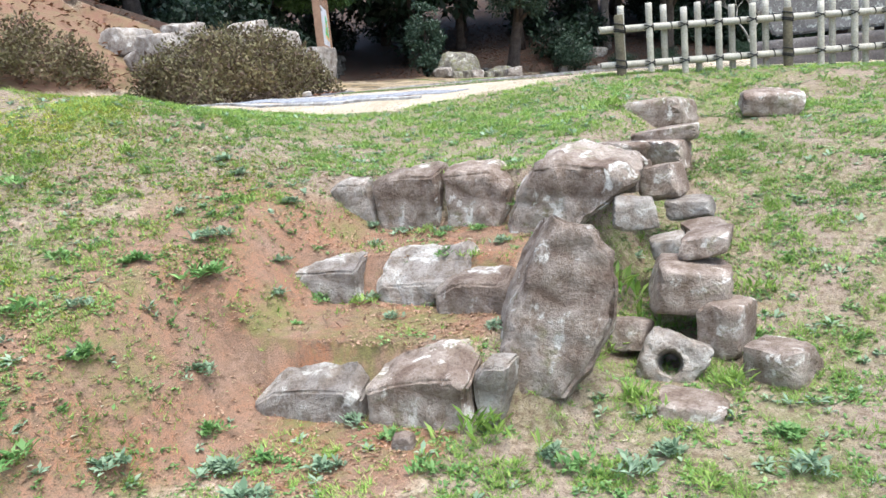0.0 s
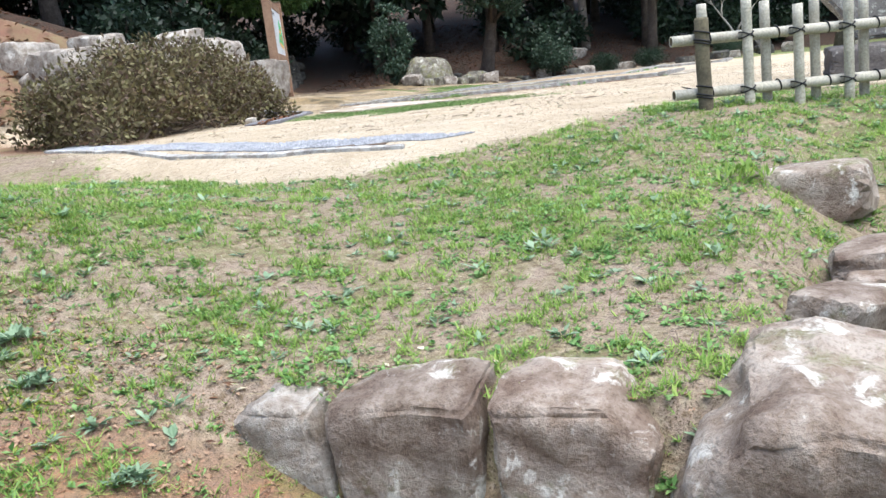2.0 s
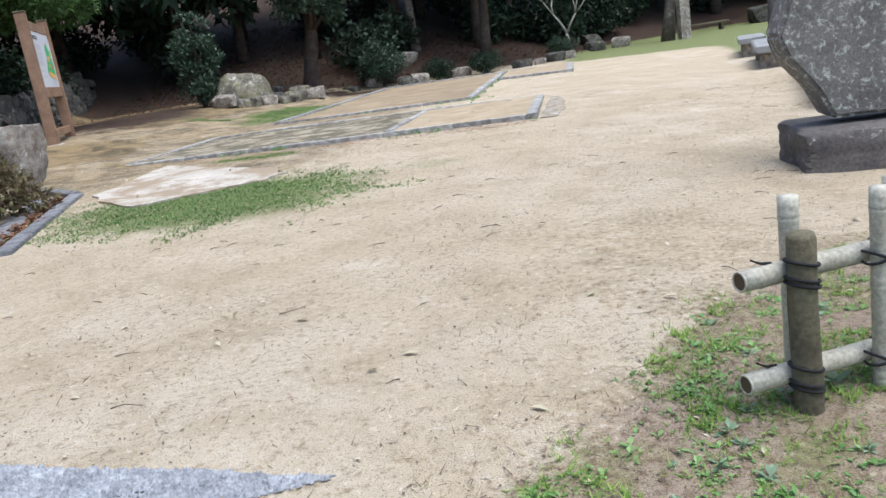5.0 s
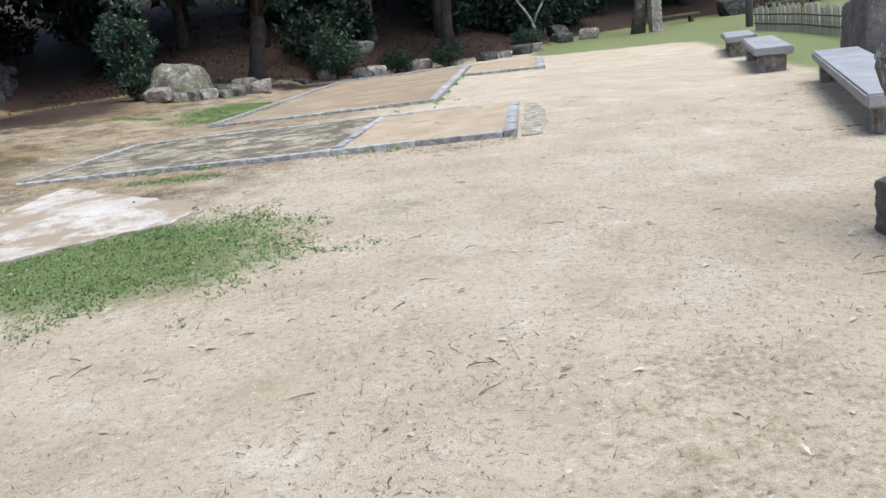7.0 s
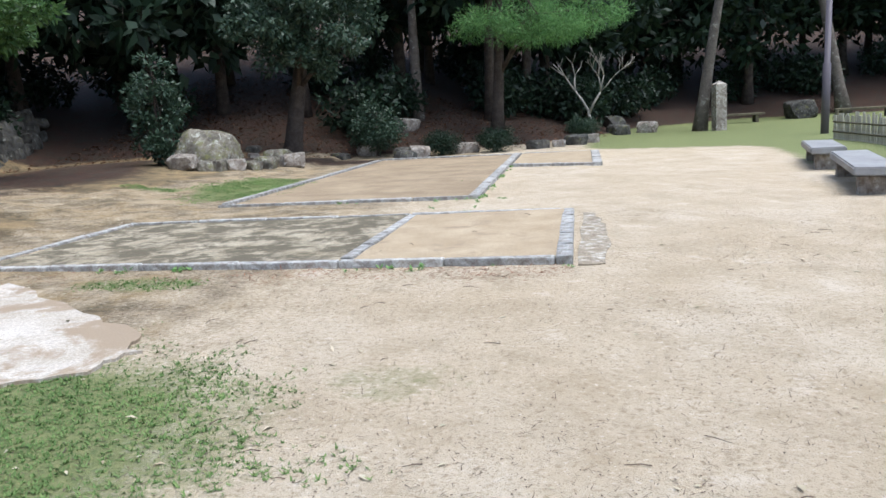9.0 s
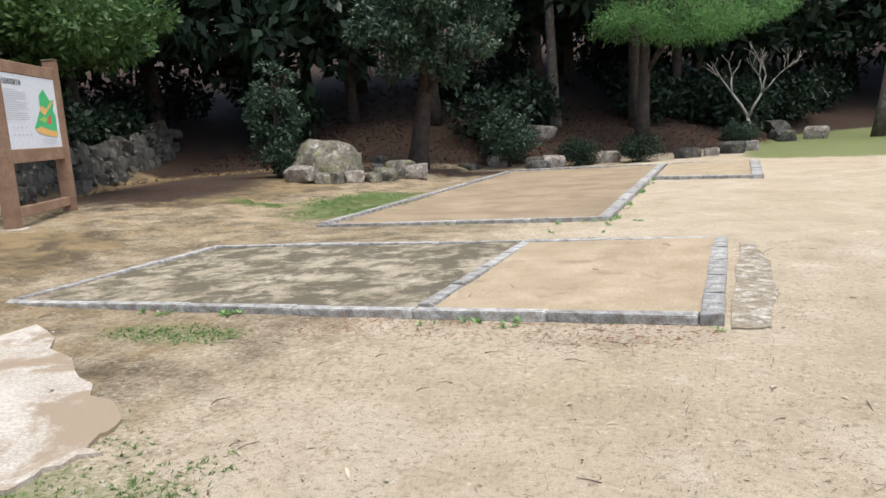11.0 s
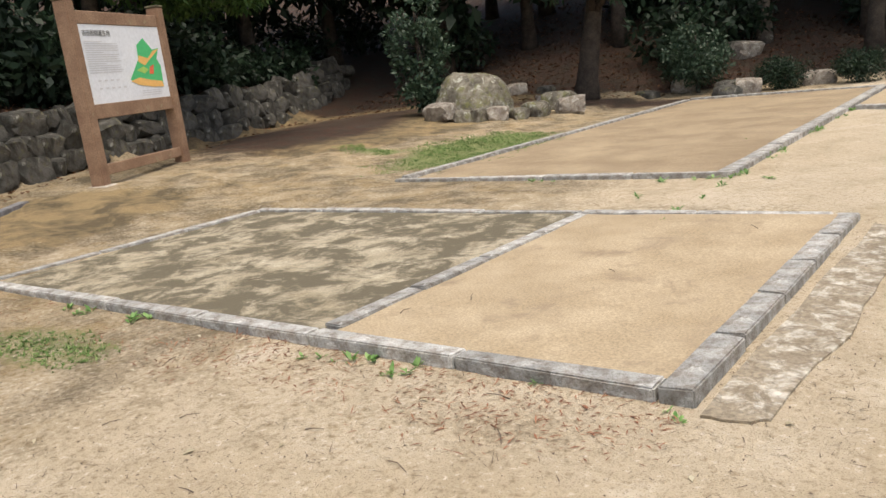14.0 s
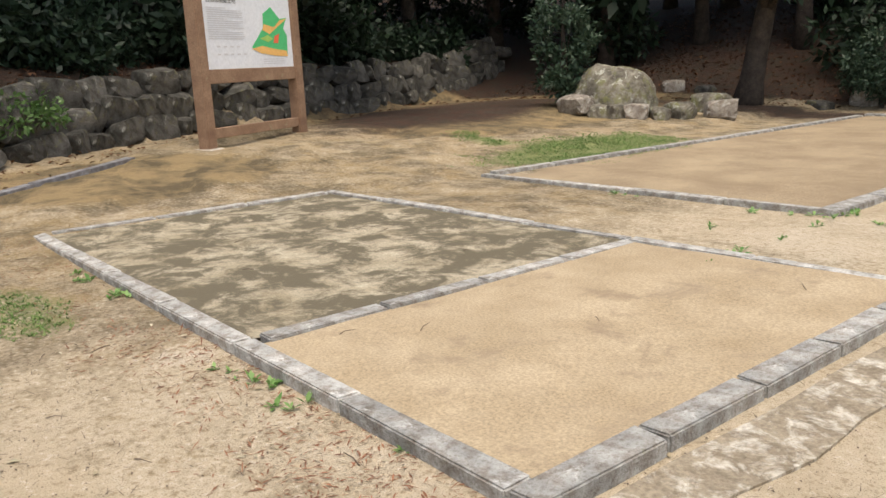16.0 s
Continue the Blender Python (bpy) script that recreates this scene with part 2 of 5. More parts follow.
M_MAPORANGE = plain("map_orange", (0.88, 0.52, 0.18), 0.4)
M_MAPRED = plain("map_red", (0.82, 0.18, 0.10), 0.4)
M_BARK = surface("bark", (0.055, 0.042, 0.035), (0.13, 0.105, 0.085), 0.95, 30, 6, (0.26, 0.26, 0.23), 7, 0.66, 0.9, 0.03)
M_PALEBARK = surface("lichened_bark", (0.12, 0.10, 0.085), (0.22, 0.19, 0.165), 0.95, 25, 5, (0.36, 0.35, 0.31), 5, 0.58, 0.8, 0.02)
M_BAREWOOD = surface("bare_wood", (0.36, 0.33, 0.29), (0.50, 0.47, 0.42), 0.9, 40, 5, None, 5, 0.6, 0.4, 0.01)
M_LAMP = plain("lamp_paint", (0.115, 0.10, 0.115), 0.5)
# leaf green taken down near black: the wood's deep shade is in the colour
M_LEAF_SHADED = leafy("shaded_leaves", (0.010, 0.023, 0.013), (0.030, 0.057, 0.030), 0.5, 0.9, 0.1)
M_LEAF_SILVER = leafy("silvery_leaves", (0.025, 0.055, 0.032), (0.095, 0.14, 0.092), 0.4, 1.2, 0.2)
M_LEAF_BRIGHT = leafy("bright_leaves", (0.05, 0.11, 0.03), (0.16, 0.27, 0.09), 0.4, 1.2, 0.3)
M_PINE = leafy("pine_needles", (0.08, 0.20, 0.06), (0.22, 0.40, 0.13), 0.5, 1.2, 0.35)
M_HEDGE = leafy("azalea_leaves", (0.11, 0.068, 0.048), (0.21, 0.19, 0.085), 0.6, 1.1, 0.2)
M_GRASS = leafy("grass_blades", (0.16, 0.30, 0.05), (0.40, 0.52, 0.13), 0.6, 1.0, 0.35)
M_DRYGRASS = leafy("dry_grass", (0.34, 0.27, 0.14), (0.52, 0.43, 0.25), 0.8, 1.0, 0.3)
M_WEED = leafy("weed_leaves", (0.12, 0.27, 0.07), (0.31, 0.47, 0.17), 0.5, 1.3, 0.3)
M_MOSS = leafy("moss_blades", (0.117, 0.203, 0.058), (0.242, 0.328, 0.117), 0.8, 1.0, 0.25)
M_YELLOWMOSS = leafy("yellow_moss", (0.26, 0.30, 0.05), (0.48, 0.50, 0.10), 0.8, 1.0, 0.2)
M_MUGWORT = leafy("mugwort_leaves", (0.20, 0.30, 0.18), (0.36, 0.46, 0.31), 0.7, 3, 0.25)
M_DEADLEAF = leafy("dead_leaves", (0.09, 0.042, 0.025), (0.27, 0.13, 0.07), 0.8, 2, 0.15)
M_NEEDLE = leafy("red_needles", (0.22, 0.085, 0.05), (0.42, 0.20, 0.12), 0.8, 2, 0.1)
M_SOILCRUMB = leafy("soil_crumb", (0.20, 0.11, 0.065), (0.48, 0.31, 0.21), 0.95, 3, 0.0)
M_TWIG = plain("twig", (0.13, 0.095, 0.07), 0.9)
M_PALELEAF = leafy("pale_fallen_leaves", (0.45, 0.36, 0.24), (0.68, 0.60, 0.46), 0.8, 2, 0.15)


# ---- mesh builders ----
def mesh_of(name, verts, faces, mat=None, smooth=False):
    me = bpy.data.meshes.new(name)
    me.from_pydata([tuple(v) for v in verts], [], faces)
    me.validate()
    if mat:
        me.materials.append(mat)
    if smooth:
        me.shade_smooth()
    return me


def child(parent, name, me, m=None):
    ob = new(name, me)
    ob.parent = parent
    if m is not None:
        ob.matrix_basis = m
    return ob


def box_data(x0, x1, y0, y1, z0, z1):
    v = [(x, y, z) for z in (z0, z1) for y in (y0, y1) for x in (x0, x1)]
    f = [(0, 2, 3, 1), (4, 5, 7, 6), (0, 1, 5, 4), (2, 6, 7, 3), (0, 4, 6, 2), (1, 3, 7, 5)]
    return v, f


def bevel_box(name, sx, sy, sz, mat, bev=0.01, jitter=0.0, seed=0, segs=1):
    """A box on z = 0, centred in x and y, edges rounded and corners a little uneven."""
    r = random.Random(seed)
    bm = bmesh.new()
    v, f = box_data(-sx / 2, sx / 2, -sy / 2, sy / 2, 0, sz)
    vs = [bm.verts.new([c + r.uniform(-jitter, jitter) for c in p]) for p in v]
    for q in f:
        bm.faces.new([vs[i] for i in q])
    bmesh.ops.bevel(bm, geom=bm.edges[:], offset=bev, segments=segs, affect="EDGES")
    bmesh.ops.recalc_face_normals(bm, faces=bm.faces)
    me = bpy.data.meshes.new(name)
    bm.to_mesh(me)
    bm.free()
    me.materials.append(mat)
    return me


def tube_data(points, radii, seg=8, cap=True, off=0):
    """Rings along a bent line."""
    verts, faces = [], []
    pts = [Vector(p) for p in points]
    for i, p in enumerate(pts):
        d = (pts[min(i + 1, len(pts) - 1)] - pts[max(i - 1, 0)]).normalized()
        a = d.orthogonal().normalized() if abs(d.z) < 0.9 else Vector((1, 0, 0))
        a = (a - d * a.dot(d)).normalized()
        b = d.cross(a)
        for k in range(seg):
            t = 2 * math.pi * k / seg
            verts.append(p + (a * math.cos(t) + b * math.sin(t)) * radii[i])
    for i in range(len(pts) - 1):
        for k in range(seg):
            a0, a1 = i * seg + k, i * seg + (k + 1) % seg
            faces.append((off + a0, off + a1, off + a1 + seg, off + a0 + seg))
    if cap:
        faces.append(tuple(off + k for k in reversed(range(seg))))
        faces.append(tuple(off + (len(pts) - 1) * seg + k for k in range(seg)))
    return verts, faces


def join(parts):
    V, F = [], []
    for v, f in parts:
        o = len(V)
        V += list(v)
        F += [tuple(i + o for i in q) for q in f]
    return V, F


def rock_mesh(name, sx, sy, sz, seed, mat, boxy=0.5, detail=4, rough=0.03, flat_top=0.0, planes=12, taper=0.0, hole=False):
    """A broken stone: cut by many planes, edges softened, surface pitted. Extents about sx, sy, sz, centred."""
    r = random.Random(seed)
    bm = bmesh.new()
    bmesh.ops.create_icosphere(bm, subdivisions=detail, radius=1)
    cuts = []
    for ax in (Vector((1, 0, 0)), Vector((0, 1, 0)), Vector((0, 0, 1))):
        for s in (1, -1):
            n = (ax * s + Vector((r.uniform(-1, 1), r.uniform(-1, 1), r.uniform(-1, 1))) * 0.22 * (1 - boxy * 0.6)).normalized()
            cuts.append((n, r.uniform(0.86, 1.0)))
    for _ in range(planes):
        n = Vector((r.gauss(0, 1), r.gauss(0, 1), r.gauss(0, 1))).normalized()
        cuts.append((n, r.uniform(0.95, 1.25) + 0.22 * boxy))
    if flat_top:
        cuts.append((Vector((r.uniform(-0.15, 0.15), r.uniform(-0.15, 0.15), 1)).normalized(), flat_top))
    o = Vector((seed * 3.1, seed * 1.7, 0))
    for v in bm.verts:
        n = v.co.normalized()
        acc = 0.0
        for p, d in cuts:
            k = n.dot(p)
            if k > 0.05:
                acc += (k / d) ** 22
        rad = acc ** (-1 / 22)
        rad = min(rad, 1.55)
        q = n * rad
        q *= 1 + rough * 1.6 * noise.noise(q * 1.7 + o) + rough * noise.noise(q * 4.5 + o) + rough * 0.5 * noise.noise(q * 11 + o)
        k = (1 - taper * (q.z * 0.5 + 0.5)) * 0.88
        v.co = Vector((q.x * sx / 2 * k, q.y * sy / 2 * k, q.z * sz / 2 * 0.88))
        if hole:
            rr = math.hypot(v.co.x, v.co.z)
            if rr < hole and v.co.y < 0:
                v.co.y += sy * 0.7 * min(1, (1 - rr / hole) * 2.5)
    me = bpy.data.meshes.new(name)
    bm.to_mesh(me)
    bm.free()
    me.materials.append(mat)
    me.shade_smooth()
    me.set_sharp_from_angle(angle=radians(32))
    return me


def leaf_cloud(name, centers, spread, count, length, width, mat, rng, droop=0.0, up=0.0, stiff=0.2):
    """Many small leaves about clump centres, each a folded blade of two triangles."""
    n = count
    c = np.asarray(centers, float)[rng.integers(0, len(centers), n)]
    g = rng.normal(size=(n, 3))
    g /= np.linalg.norm(g, axis=1)[:, None]
    pos = c + g * (rng.random((n, 1)) ** 0.4) * np.asarray(spread)
    d = g * 0.8 + rng.normal(size=(n, 3)) * 0.6
    d[:, 2] += up - droop
    d /= np.linalg.norm(d, axis=1)[:, None]
    s = np.cross(d, rng.normal(size=(n, 3)))
    s /= np.linalg.norm(s, axis=1)[:, None] + 1e-9
    nn = np.cross(d, s)
    L = length * rng.uniform(0.7, 1.3, (n, 1))
    W = width * rng.uniform(0.7, 1.3, (n, 1))
    V = np.empty((n, 4, 3))
    V[:, 0] = pos
    V[:, 1] = pos + d * L * 0.45 + s * W / 2 + nn * W * stiff
    V[:, 2] = pos + d * L
    V[:, 3] = pos + d * L * 0.45 - s * W / 2 + nn * W * stiff
    return quads(name, V.reshape(-1, 3), mat)


def quads(name, verts, mat, tris=False):
    k = 3 if tris else 4
    verts = np.asarray(verts, np.float32)
    n = len(verts) // k
    me = bpy.data.meshes.new(name)
    me.vertices.add(len(verts))
    me.vertices.foreach_set("co", verts.ravel())
    me.loops.add(len(verts))
    me.loops.foreach_set("vertex_index", np.arange(len(verts), dtype=np.int32))
    me.polygons.add(n)
    me.polygons.foreach_set("loop_start", np.arange(0, n * k, k, dtype=np.int32))
    me.update(calc_edges=True)
    me.validate()
    me.materials.append(mat)
    return me


# ---- the lie of the land ----
HILL = np.array([(-11.5, -12), (-9.6, 2), (-9.0, 7), (-9.2, 11), (-10.4, 14), (-12.0, 16.2), (-13.3, 18.4), (-16.2, 26), (-15.5, 28.5), (-11, 30.0), (-7, 31.9), (-3.5, 33.3), (-1, 38), (0.5, 43), (5, 47), (14, 46), (40, 38)], float)


def behind_hill_foot(x, y):
    """How far a place lies behind the line where the wooded hill begins (0 in front), and the nearest stretch."""
    x, y = np.asarray(x, float), np.asarray(y, float)
    best, side, seg = np.full(x.shape, 1e9), np.zeros(x.shape), np.zeros(x.shape)
    for i in range(len(HILL) - 1):
        a, b = HILL[i], HILL[i + 1]
        d = b - a
        t = np.clip(((x - a[0]) * d[0] + (y - a[1]) * d[1]) / (d @ d), 0, 1)
        px, py = a[0] + t * d[0], a[1] + t * d[1]
        dist = np.hypot(x - px, y - py)
        cr = d[0] * (y - a[1]) - d[1] * (x - a[0])
        near = dist < best
        best, side, seg = np.where(near, dist, best), np.where(near, cr, side), np.where(near, i + t, seg)
    return np.where(side > 0, best, 0.0), seg


def smooth(a, lo, hi):
    t = np.clip((a - lo) / (hi - lo), 0, 1)
    return t * t * (3 - 2 * t)


def wobble(x, y, k):
    return np.sin(1.7 * k * x + 0.6 * np.sin(2.3 * k * y)) * np.cos(1.3 * k * y + 0.9 * np.sin(1.9 * k * x + 1)) * 0.5 + 0.25 * np.sin(3.9 * k * x + 2.1 * k * y + 2)


def ground_z(x, y):
    x, y = np.asarray(x, float), np.asarray(y, float)
    flat = np.interp(x, [-12.5, -11, -9, -8, -4.3, -2.3, -1, 1.5, 5], [0.48, 0.36, 0.17, 0.09, 0.02, 0.0, -0.05, -0.2, -0.22])
    flat = np.where(y > 24, flat * (1 - 0.5 * smooth(y, 24, 30) * (x > -9)), flat)
    d, seg = behind_hill_foot(x, y)
    slope = np.interp(seg, [0, 3.5, 4.5, 5, 7.5, 9, 11, 16], [0.52, 0.5, 0.4, 0.35, 0.25, 0.28, 0.3, 0.3])
    wall = np.interp(seg, [0, 3.9, 4.4, 7, 7.6, 16], [0.0, 0.2, 0.85, 0.75, 0, 0])
    flat = flat + slope * np.minimum(d, 40) + wall * smooth(d, 0.15, 0.5)
    left = np.interp(y, [-8, -1, 1, 2, 3, 3.6, 4.5, 5.6, 6.4, 7.2], [-1.6, -1.3, -1.02, -0.77, -0.55, -0.46, -0.36, -0.22, -0.09, 0.0])
    left = left + 0.10 * smooth(-x, 2.6, 4.5) * (1 - smooth(y, 4, 6))
    step = np.interp(y, [-8, 0, 2.0, 2.42, 2.44, 3.05, 3.08, 3.64, 3.70, 4.5, 5.6, 6.4, 7.2], [-1.6, -1.46, -1.32, -1.28, -1.02, -0.99, -0.80, -0.74, -0.46, -0.38, -0.24, -0.10, 0.0])
    right = np.interp(y, [-8, 0, 2, 3.1, 4, 5, 6, 7, 8], [-1.75, -1.6, -1.43, -1.26, -0.95, -0.62, -0.38, -0.17, 0.0])
    right = right + 0.14 * np.exp(-(((x + 0.58) / 0.2) ** 2) - ((y - 2.66) / 0.2) ** 2)
    wl = smooth(-x, 1.85, 2.45)
    wr = smooth(x, -1.02, -0.45)
    ridge = np.interp(y, [0.3, 1.5, 2.5, 3.5, 4.1, 4.5, 5.0, 5.4, 6.1], [0, 0.35, 0.75, 1, 1, 0.78, 0.55, 0.38, 0])
    left = left + ridge * (0.48 * smooth(-x, 2.15, 4.4) + 0.15 * smooth(-x, 4.4, 5.6))
    near = left * wl + (1 - wl) * (step * (1 - wr) + right * wr)
    k = smooth(y, 6.6, 7.6)
    edge = np.where(y < 8, near * (1 - k) + k * 0, 0)
    z = np.where(y < 7.6, edge + flat * smooth(y, 5, 7.4), flat)
    shelf = smooth(wobble(x, y * 1.6, 0.75) + 0.25 * wobble(y, x, 2.2), -0.06, 0.10)
    z = z + 0.045 * (shelf - 0.5) * smooth(-x, 7.2, 8.6) * smooth(y, 14.2, 16) * (1 - smooth(y, 25, 27)) * (d < 0.1)
    return z + 0.012 * wobble(x, y, 2.6) * (1 - 0.6 * smooth(y, 6.5, 8)) + 0.006 * wobble(y, x, 7)


def gz(x, y):
    return float(ground_z(np.array([x]), np.array([y]))[0])


def blob(x, y, cx, cy, rx, ry, turn=0):
    c, s = math.cos(radians(turn)), math.sin(radians(turn))
    u, v = (x - cx) * c + (y - cy) * s, -(x - cx) * s + (y - cy) * c
    return np.clip(1.5 - np.hypot(u / rx, v / ry), 0, 1)


def turf_edge(x):
    return np.interp(x, [-8, -6.5, -5, -3.6, -2.5, -1.75, -1.35, 0, 3], [8.2, 7.4, 6.25, 5.6, 6.3, 7.0, 8.0, 9.2, 10])


def steps_bare(x, y):
    return smooth(-x, 0.85, 1.05) * (1 - smooth(-x, 1.9, 2.3)) * smooth(y, 1.2, 2.2) * (1 - smooth(y, 3.5, 3.8))


def spread_line(lo, hi, step):
    return np.arange(lo, hi, step)


gx = np.concatenate([[-260, -160, -100, -70, -50, -40], spread_line(-32, -13, 0.8), spread_line(-13, -4.6, 0.2), spread_line(-4.6, 2, 0.065), spread_line(2, 6, 0.25), spread_line(6, 30, 1.0), [35, 50, 80, 140, 260]])
gy = np.concatenate([[-200, -120, -60, -30, -15, -8], spread_line(-5, -0.5, 0.3), spread_line(-0.5, 7.6, 0.055), spread_line(7.6, 20, 0.16), spread_line(20, 50, 0.4), [52, 56, 62, 70, 85, 110, 160, 260]])
GX, GY = np.meshgrid(gx, gy)
GZ = ground_z(GX, GY)
nx, ny = len(gx), len(gy)
gme = bpy.data.meshes.new("ground")
idx = np.arange(nx * ny).reshape(ny, nx)
gme.from_pydata(np.stack([GX, GY, GZ], -1).reshape(-1, 3).tolist(), [], np.stack([idx[:-1, :-1], idx[:-1, 1:], idx[1:, 1:], idx[1:, :-1]], -1).reshape(-1, 4).tolist())
gme.materials.append(M_GROUND)
gme.shade_smooth()
X, Y = GX.ravel(), GY.ravel()
D, SEG = behind_hill_foot(X, Y)
turf = np.clip(0.5 + (turf_edge(X) - Y) / 0.9, 0, 1) * (1 - steps_bare(X, Y)) * (D < 0.1)
bank = smooth(-X, 1.85, 2.1) * (1 - smooth(-X, 2.5, 3.7)) * smooth(Y, 0.2, 1.5) * (1 - smooth(Y, 3.3, 3.9))
turf = turf * (1 - 0.62 * bank)
far_turf = smooth(Y, 29.5, 32) * smooth(X, -3, -1) + smooth(X, 1.6, 3.2) * smooth(Y, 17, 20)
turf = np.maximum(turf, np.clip(far_turf, 0, 1) * (1 - smooth(D, 0, 2)) * 0.9)
masks = {
    "turf": turf,
    "soil": np.clip(steps_bare(X, Y) + 0.85 * bank, 0, 1),
    "red": np.maximum(smooth(D, 0.05, 0.6) * (SEG < 4.2), blob(X, Y, -8.0, 8.3, 1.2, 2.2) * 0.9),
    "moss": np.maximum.reduce([np.clip(far_turf, 0, 1) * (1 - smooth(D, 0, 2)), blob(X, Y, -5.2, 11.8, 1.55, 1.25, -10) * 0.8, blob(X, Y, -8.3, 23, 0.75, 1.7), blob(X, Y, -9.7, 22.3, 0.6, 0.3) * 0.8, blob(X, Y, -3.2, 12.6, 0.6, 0.4) * 0.42, blob(X, Y, -6.0, 15.0, 0.8, 0.35) * 0.5]),
    "brown_earth": np.maximum.reduce([blob(X, Y, -10.3, 17.0, 1.6, 2.4) * 0.85, 0.56 * smooth(-X, 2.2, 6.0) * smooth(Y, 9, 14), 0.36 * smooth(Y, 13, 15) * (1 - smooth(Y, 19, 21)) * smooth(-X, 1.0, 3.0), 0.38 * blob(X, Y, -1.3, 8.6, 1.2, 1.6), smooth(-X, 8.5, 11) * smooth(Y, 19, 23) * 0.95]),
    # also brings the litter colour's painted tree shade
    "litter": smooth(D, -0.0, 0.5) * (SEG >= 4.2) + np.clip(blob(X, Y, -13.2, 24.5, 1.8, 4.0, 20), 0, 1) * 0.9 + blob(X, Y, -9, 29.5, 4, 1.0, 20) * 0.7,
}
for name, val in masks.items():
    a = gme.attributes.new(name, "FLOAT", "POINT")
    a.data.foreach_set("value", np.clip(val, 0, 1).astype(np.float32))
ground = tagged(new("ground", gme), "grassy slope and pale packed sand with bare soil", "ground", kind="structure")


# ---- stones ----
def stone(label, cx, cy, cz, sx, sy, sz, seed, mat=None, rx=0, ry=0, rz=0, group="", name="stone", **kw):
    me = rock_mesh(name, sx, sy, sz, seed, mat or M_ROCK, **kw)
    ob = new(name, me)
    ob.matrix_basis = pose(cx, cy, cz, rx, ry, rz)
    return tagged(ob, label, "stone", group)


def cut_stone(name, label, outline, y, depth, seed, mat=None, lean=0, group="", rough=0.03, back=0.85, turn=0, top=0.0, skew=(0.0, 0.0)):
    """A quarried stone whose face has the given outline (x, z); depth runs back from y, the back a little smaller."""
    stretch = 1 / math.cos(radians(lean))
    mx = sum(p[0] for p in outline) / len(outline)
    mz = sum(p[1] for p in outline) / len(outline)
    bm = bmesh.new()
    rows = []
    for k, (dy, s) in enumerate(((0.0, 0.88), (0.014, 0.975), (0.04, 1.0), (depth * 0.6, 0.98), (depth, back))):
        u = min(1.0, dy / (depth * 0.6))
        low = min(p[1] for p in outline) - mz
        cut = 1 - top * (1 - u)
        rows.append([bm.verts.new(((px - mx) * s + skew[0] * dy / depth, dy, (low + (pz - mz - low) * cut) * s * stretch + skew[1] * dy / depth)) for px, pz in outline])
    n = len(outline)
    for r0, r1 in zip(rows[:-1], rows[1:]):
        for i in range(n):
            bm.faces.new((r0[i], r0[(i + 1) % n], r1[(i + 1) % n], r1[i]))
    bm.faces.new(rows[0])
    bm.faces.new(rows[-1][::-1])
    bmesh.ops.recalc_face_normals(bm, faces=bm.faces)
    bmesh.ops.bevel(bm, geom=[e for e in bm.edges if e.calc_face_angle(0) > 0.7], offset=0.010, segments=2, affect="EDGES")
    bmesh.ops.triangulate(bm, faces=bm.faces[:])
    for _ in range(5):
        bmesh.ops.subdivide_edges(bm, edges=[q for q in bm.edges if q.calc_length() > 0.045], cuts=1)
        bmesh.ops.triangulate(bm, faces=bm.faces[:])
    bm.normal_update()
    o = Vector((seed * 2.3, seed * 0.7, 1))
    for v in bm.verts:
        p = v.co
        v.co = p + v.normal * (rough * 0.9 * noise.noise(p * 3.5 + o) + rough * 0.5 * noise.noise(p * 11 + o) + rough * 0.3 * noise.noise(p * 27 + o))
    me = bpy.data.meshes.new(name)
    bm.to_mesh(me)
    bm.free()
    me.materials.append(mat or M_ROCK)
    me.shade_smooth()
    me.set_sharp_from_angle(angle=radians(38))
    ob = tagged(new(name, me), label, "stone", group)
    ob.matrix_basis = pose(mx, y, mz, lean, 0, turn)
    return ob


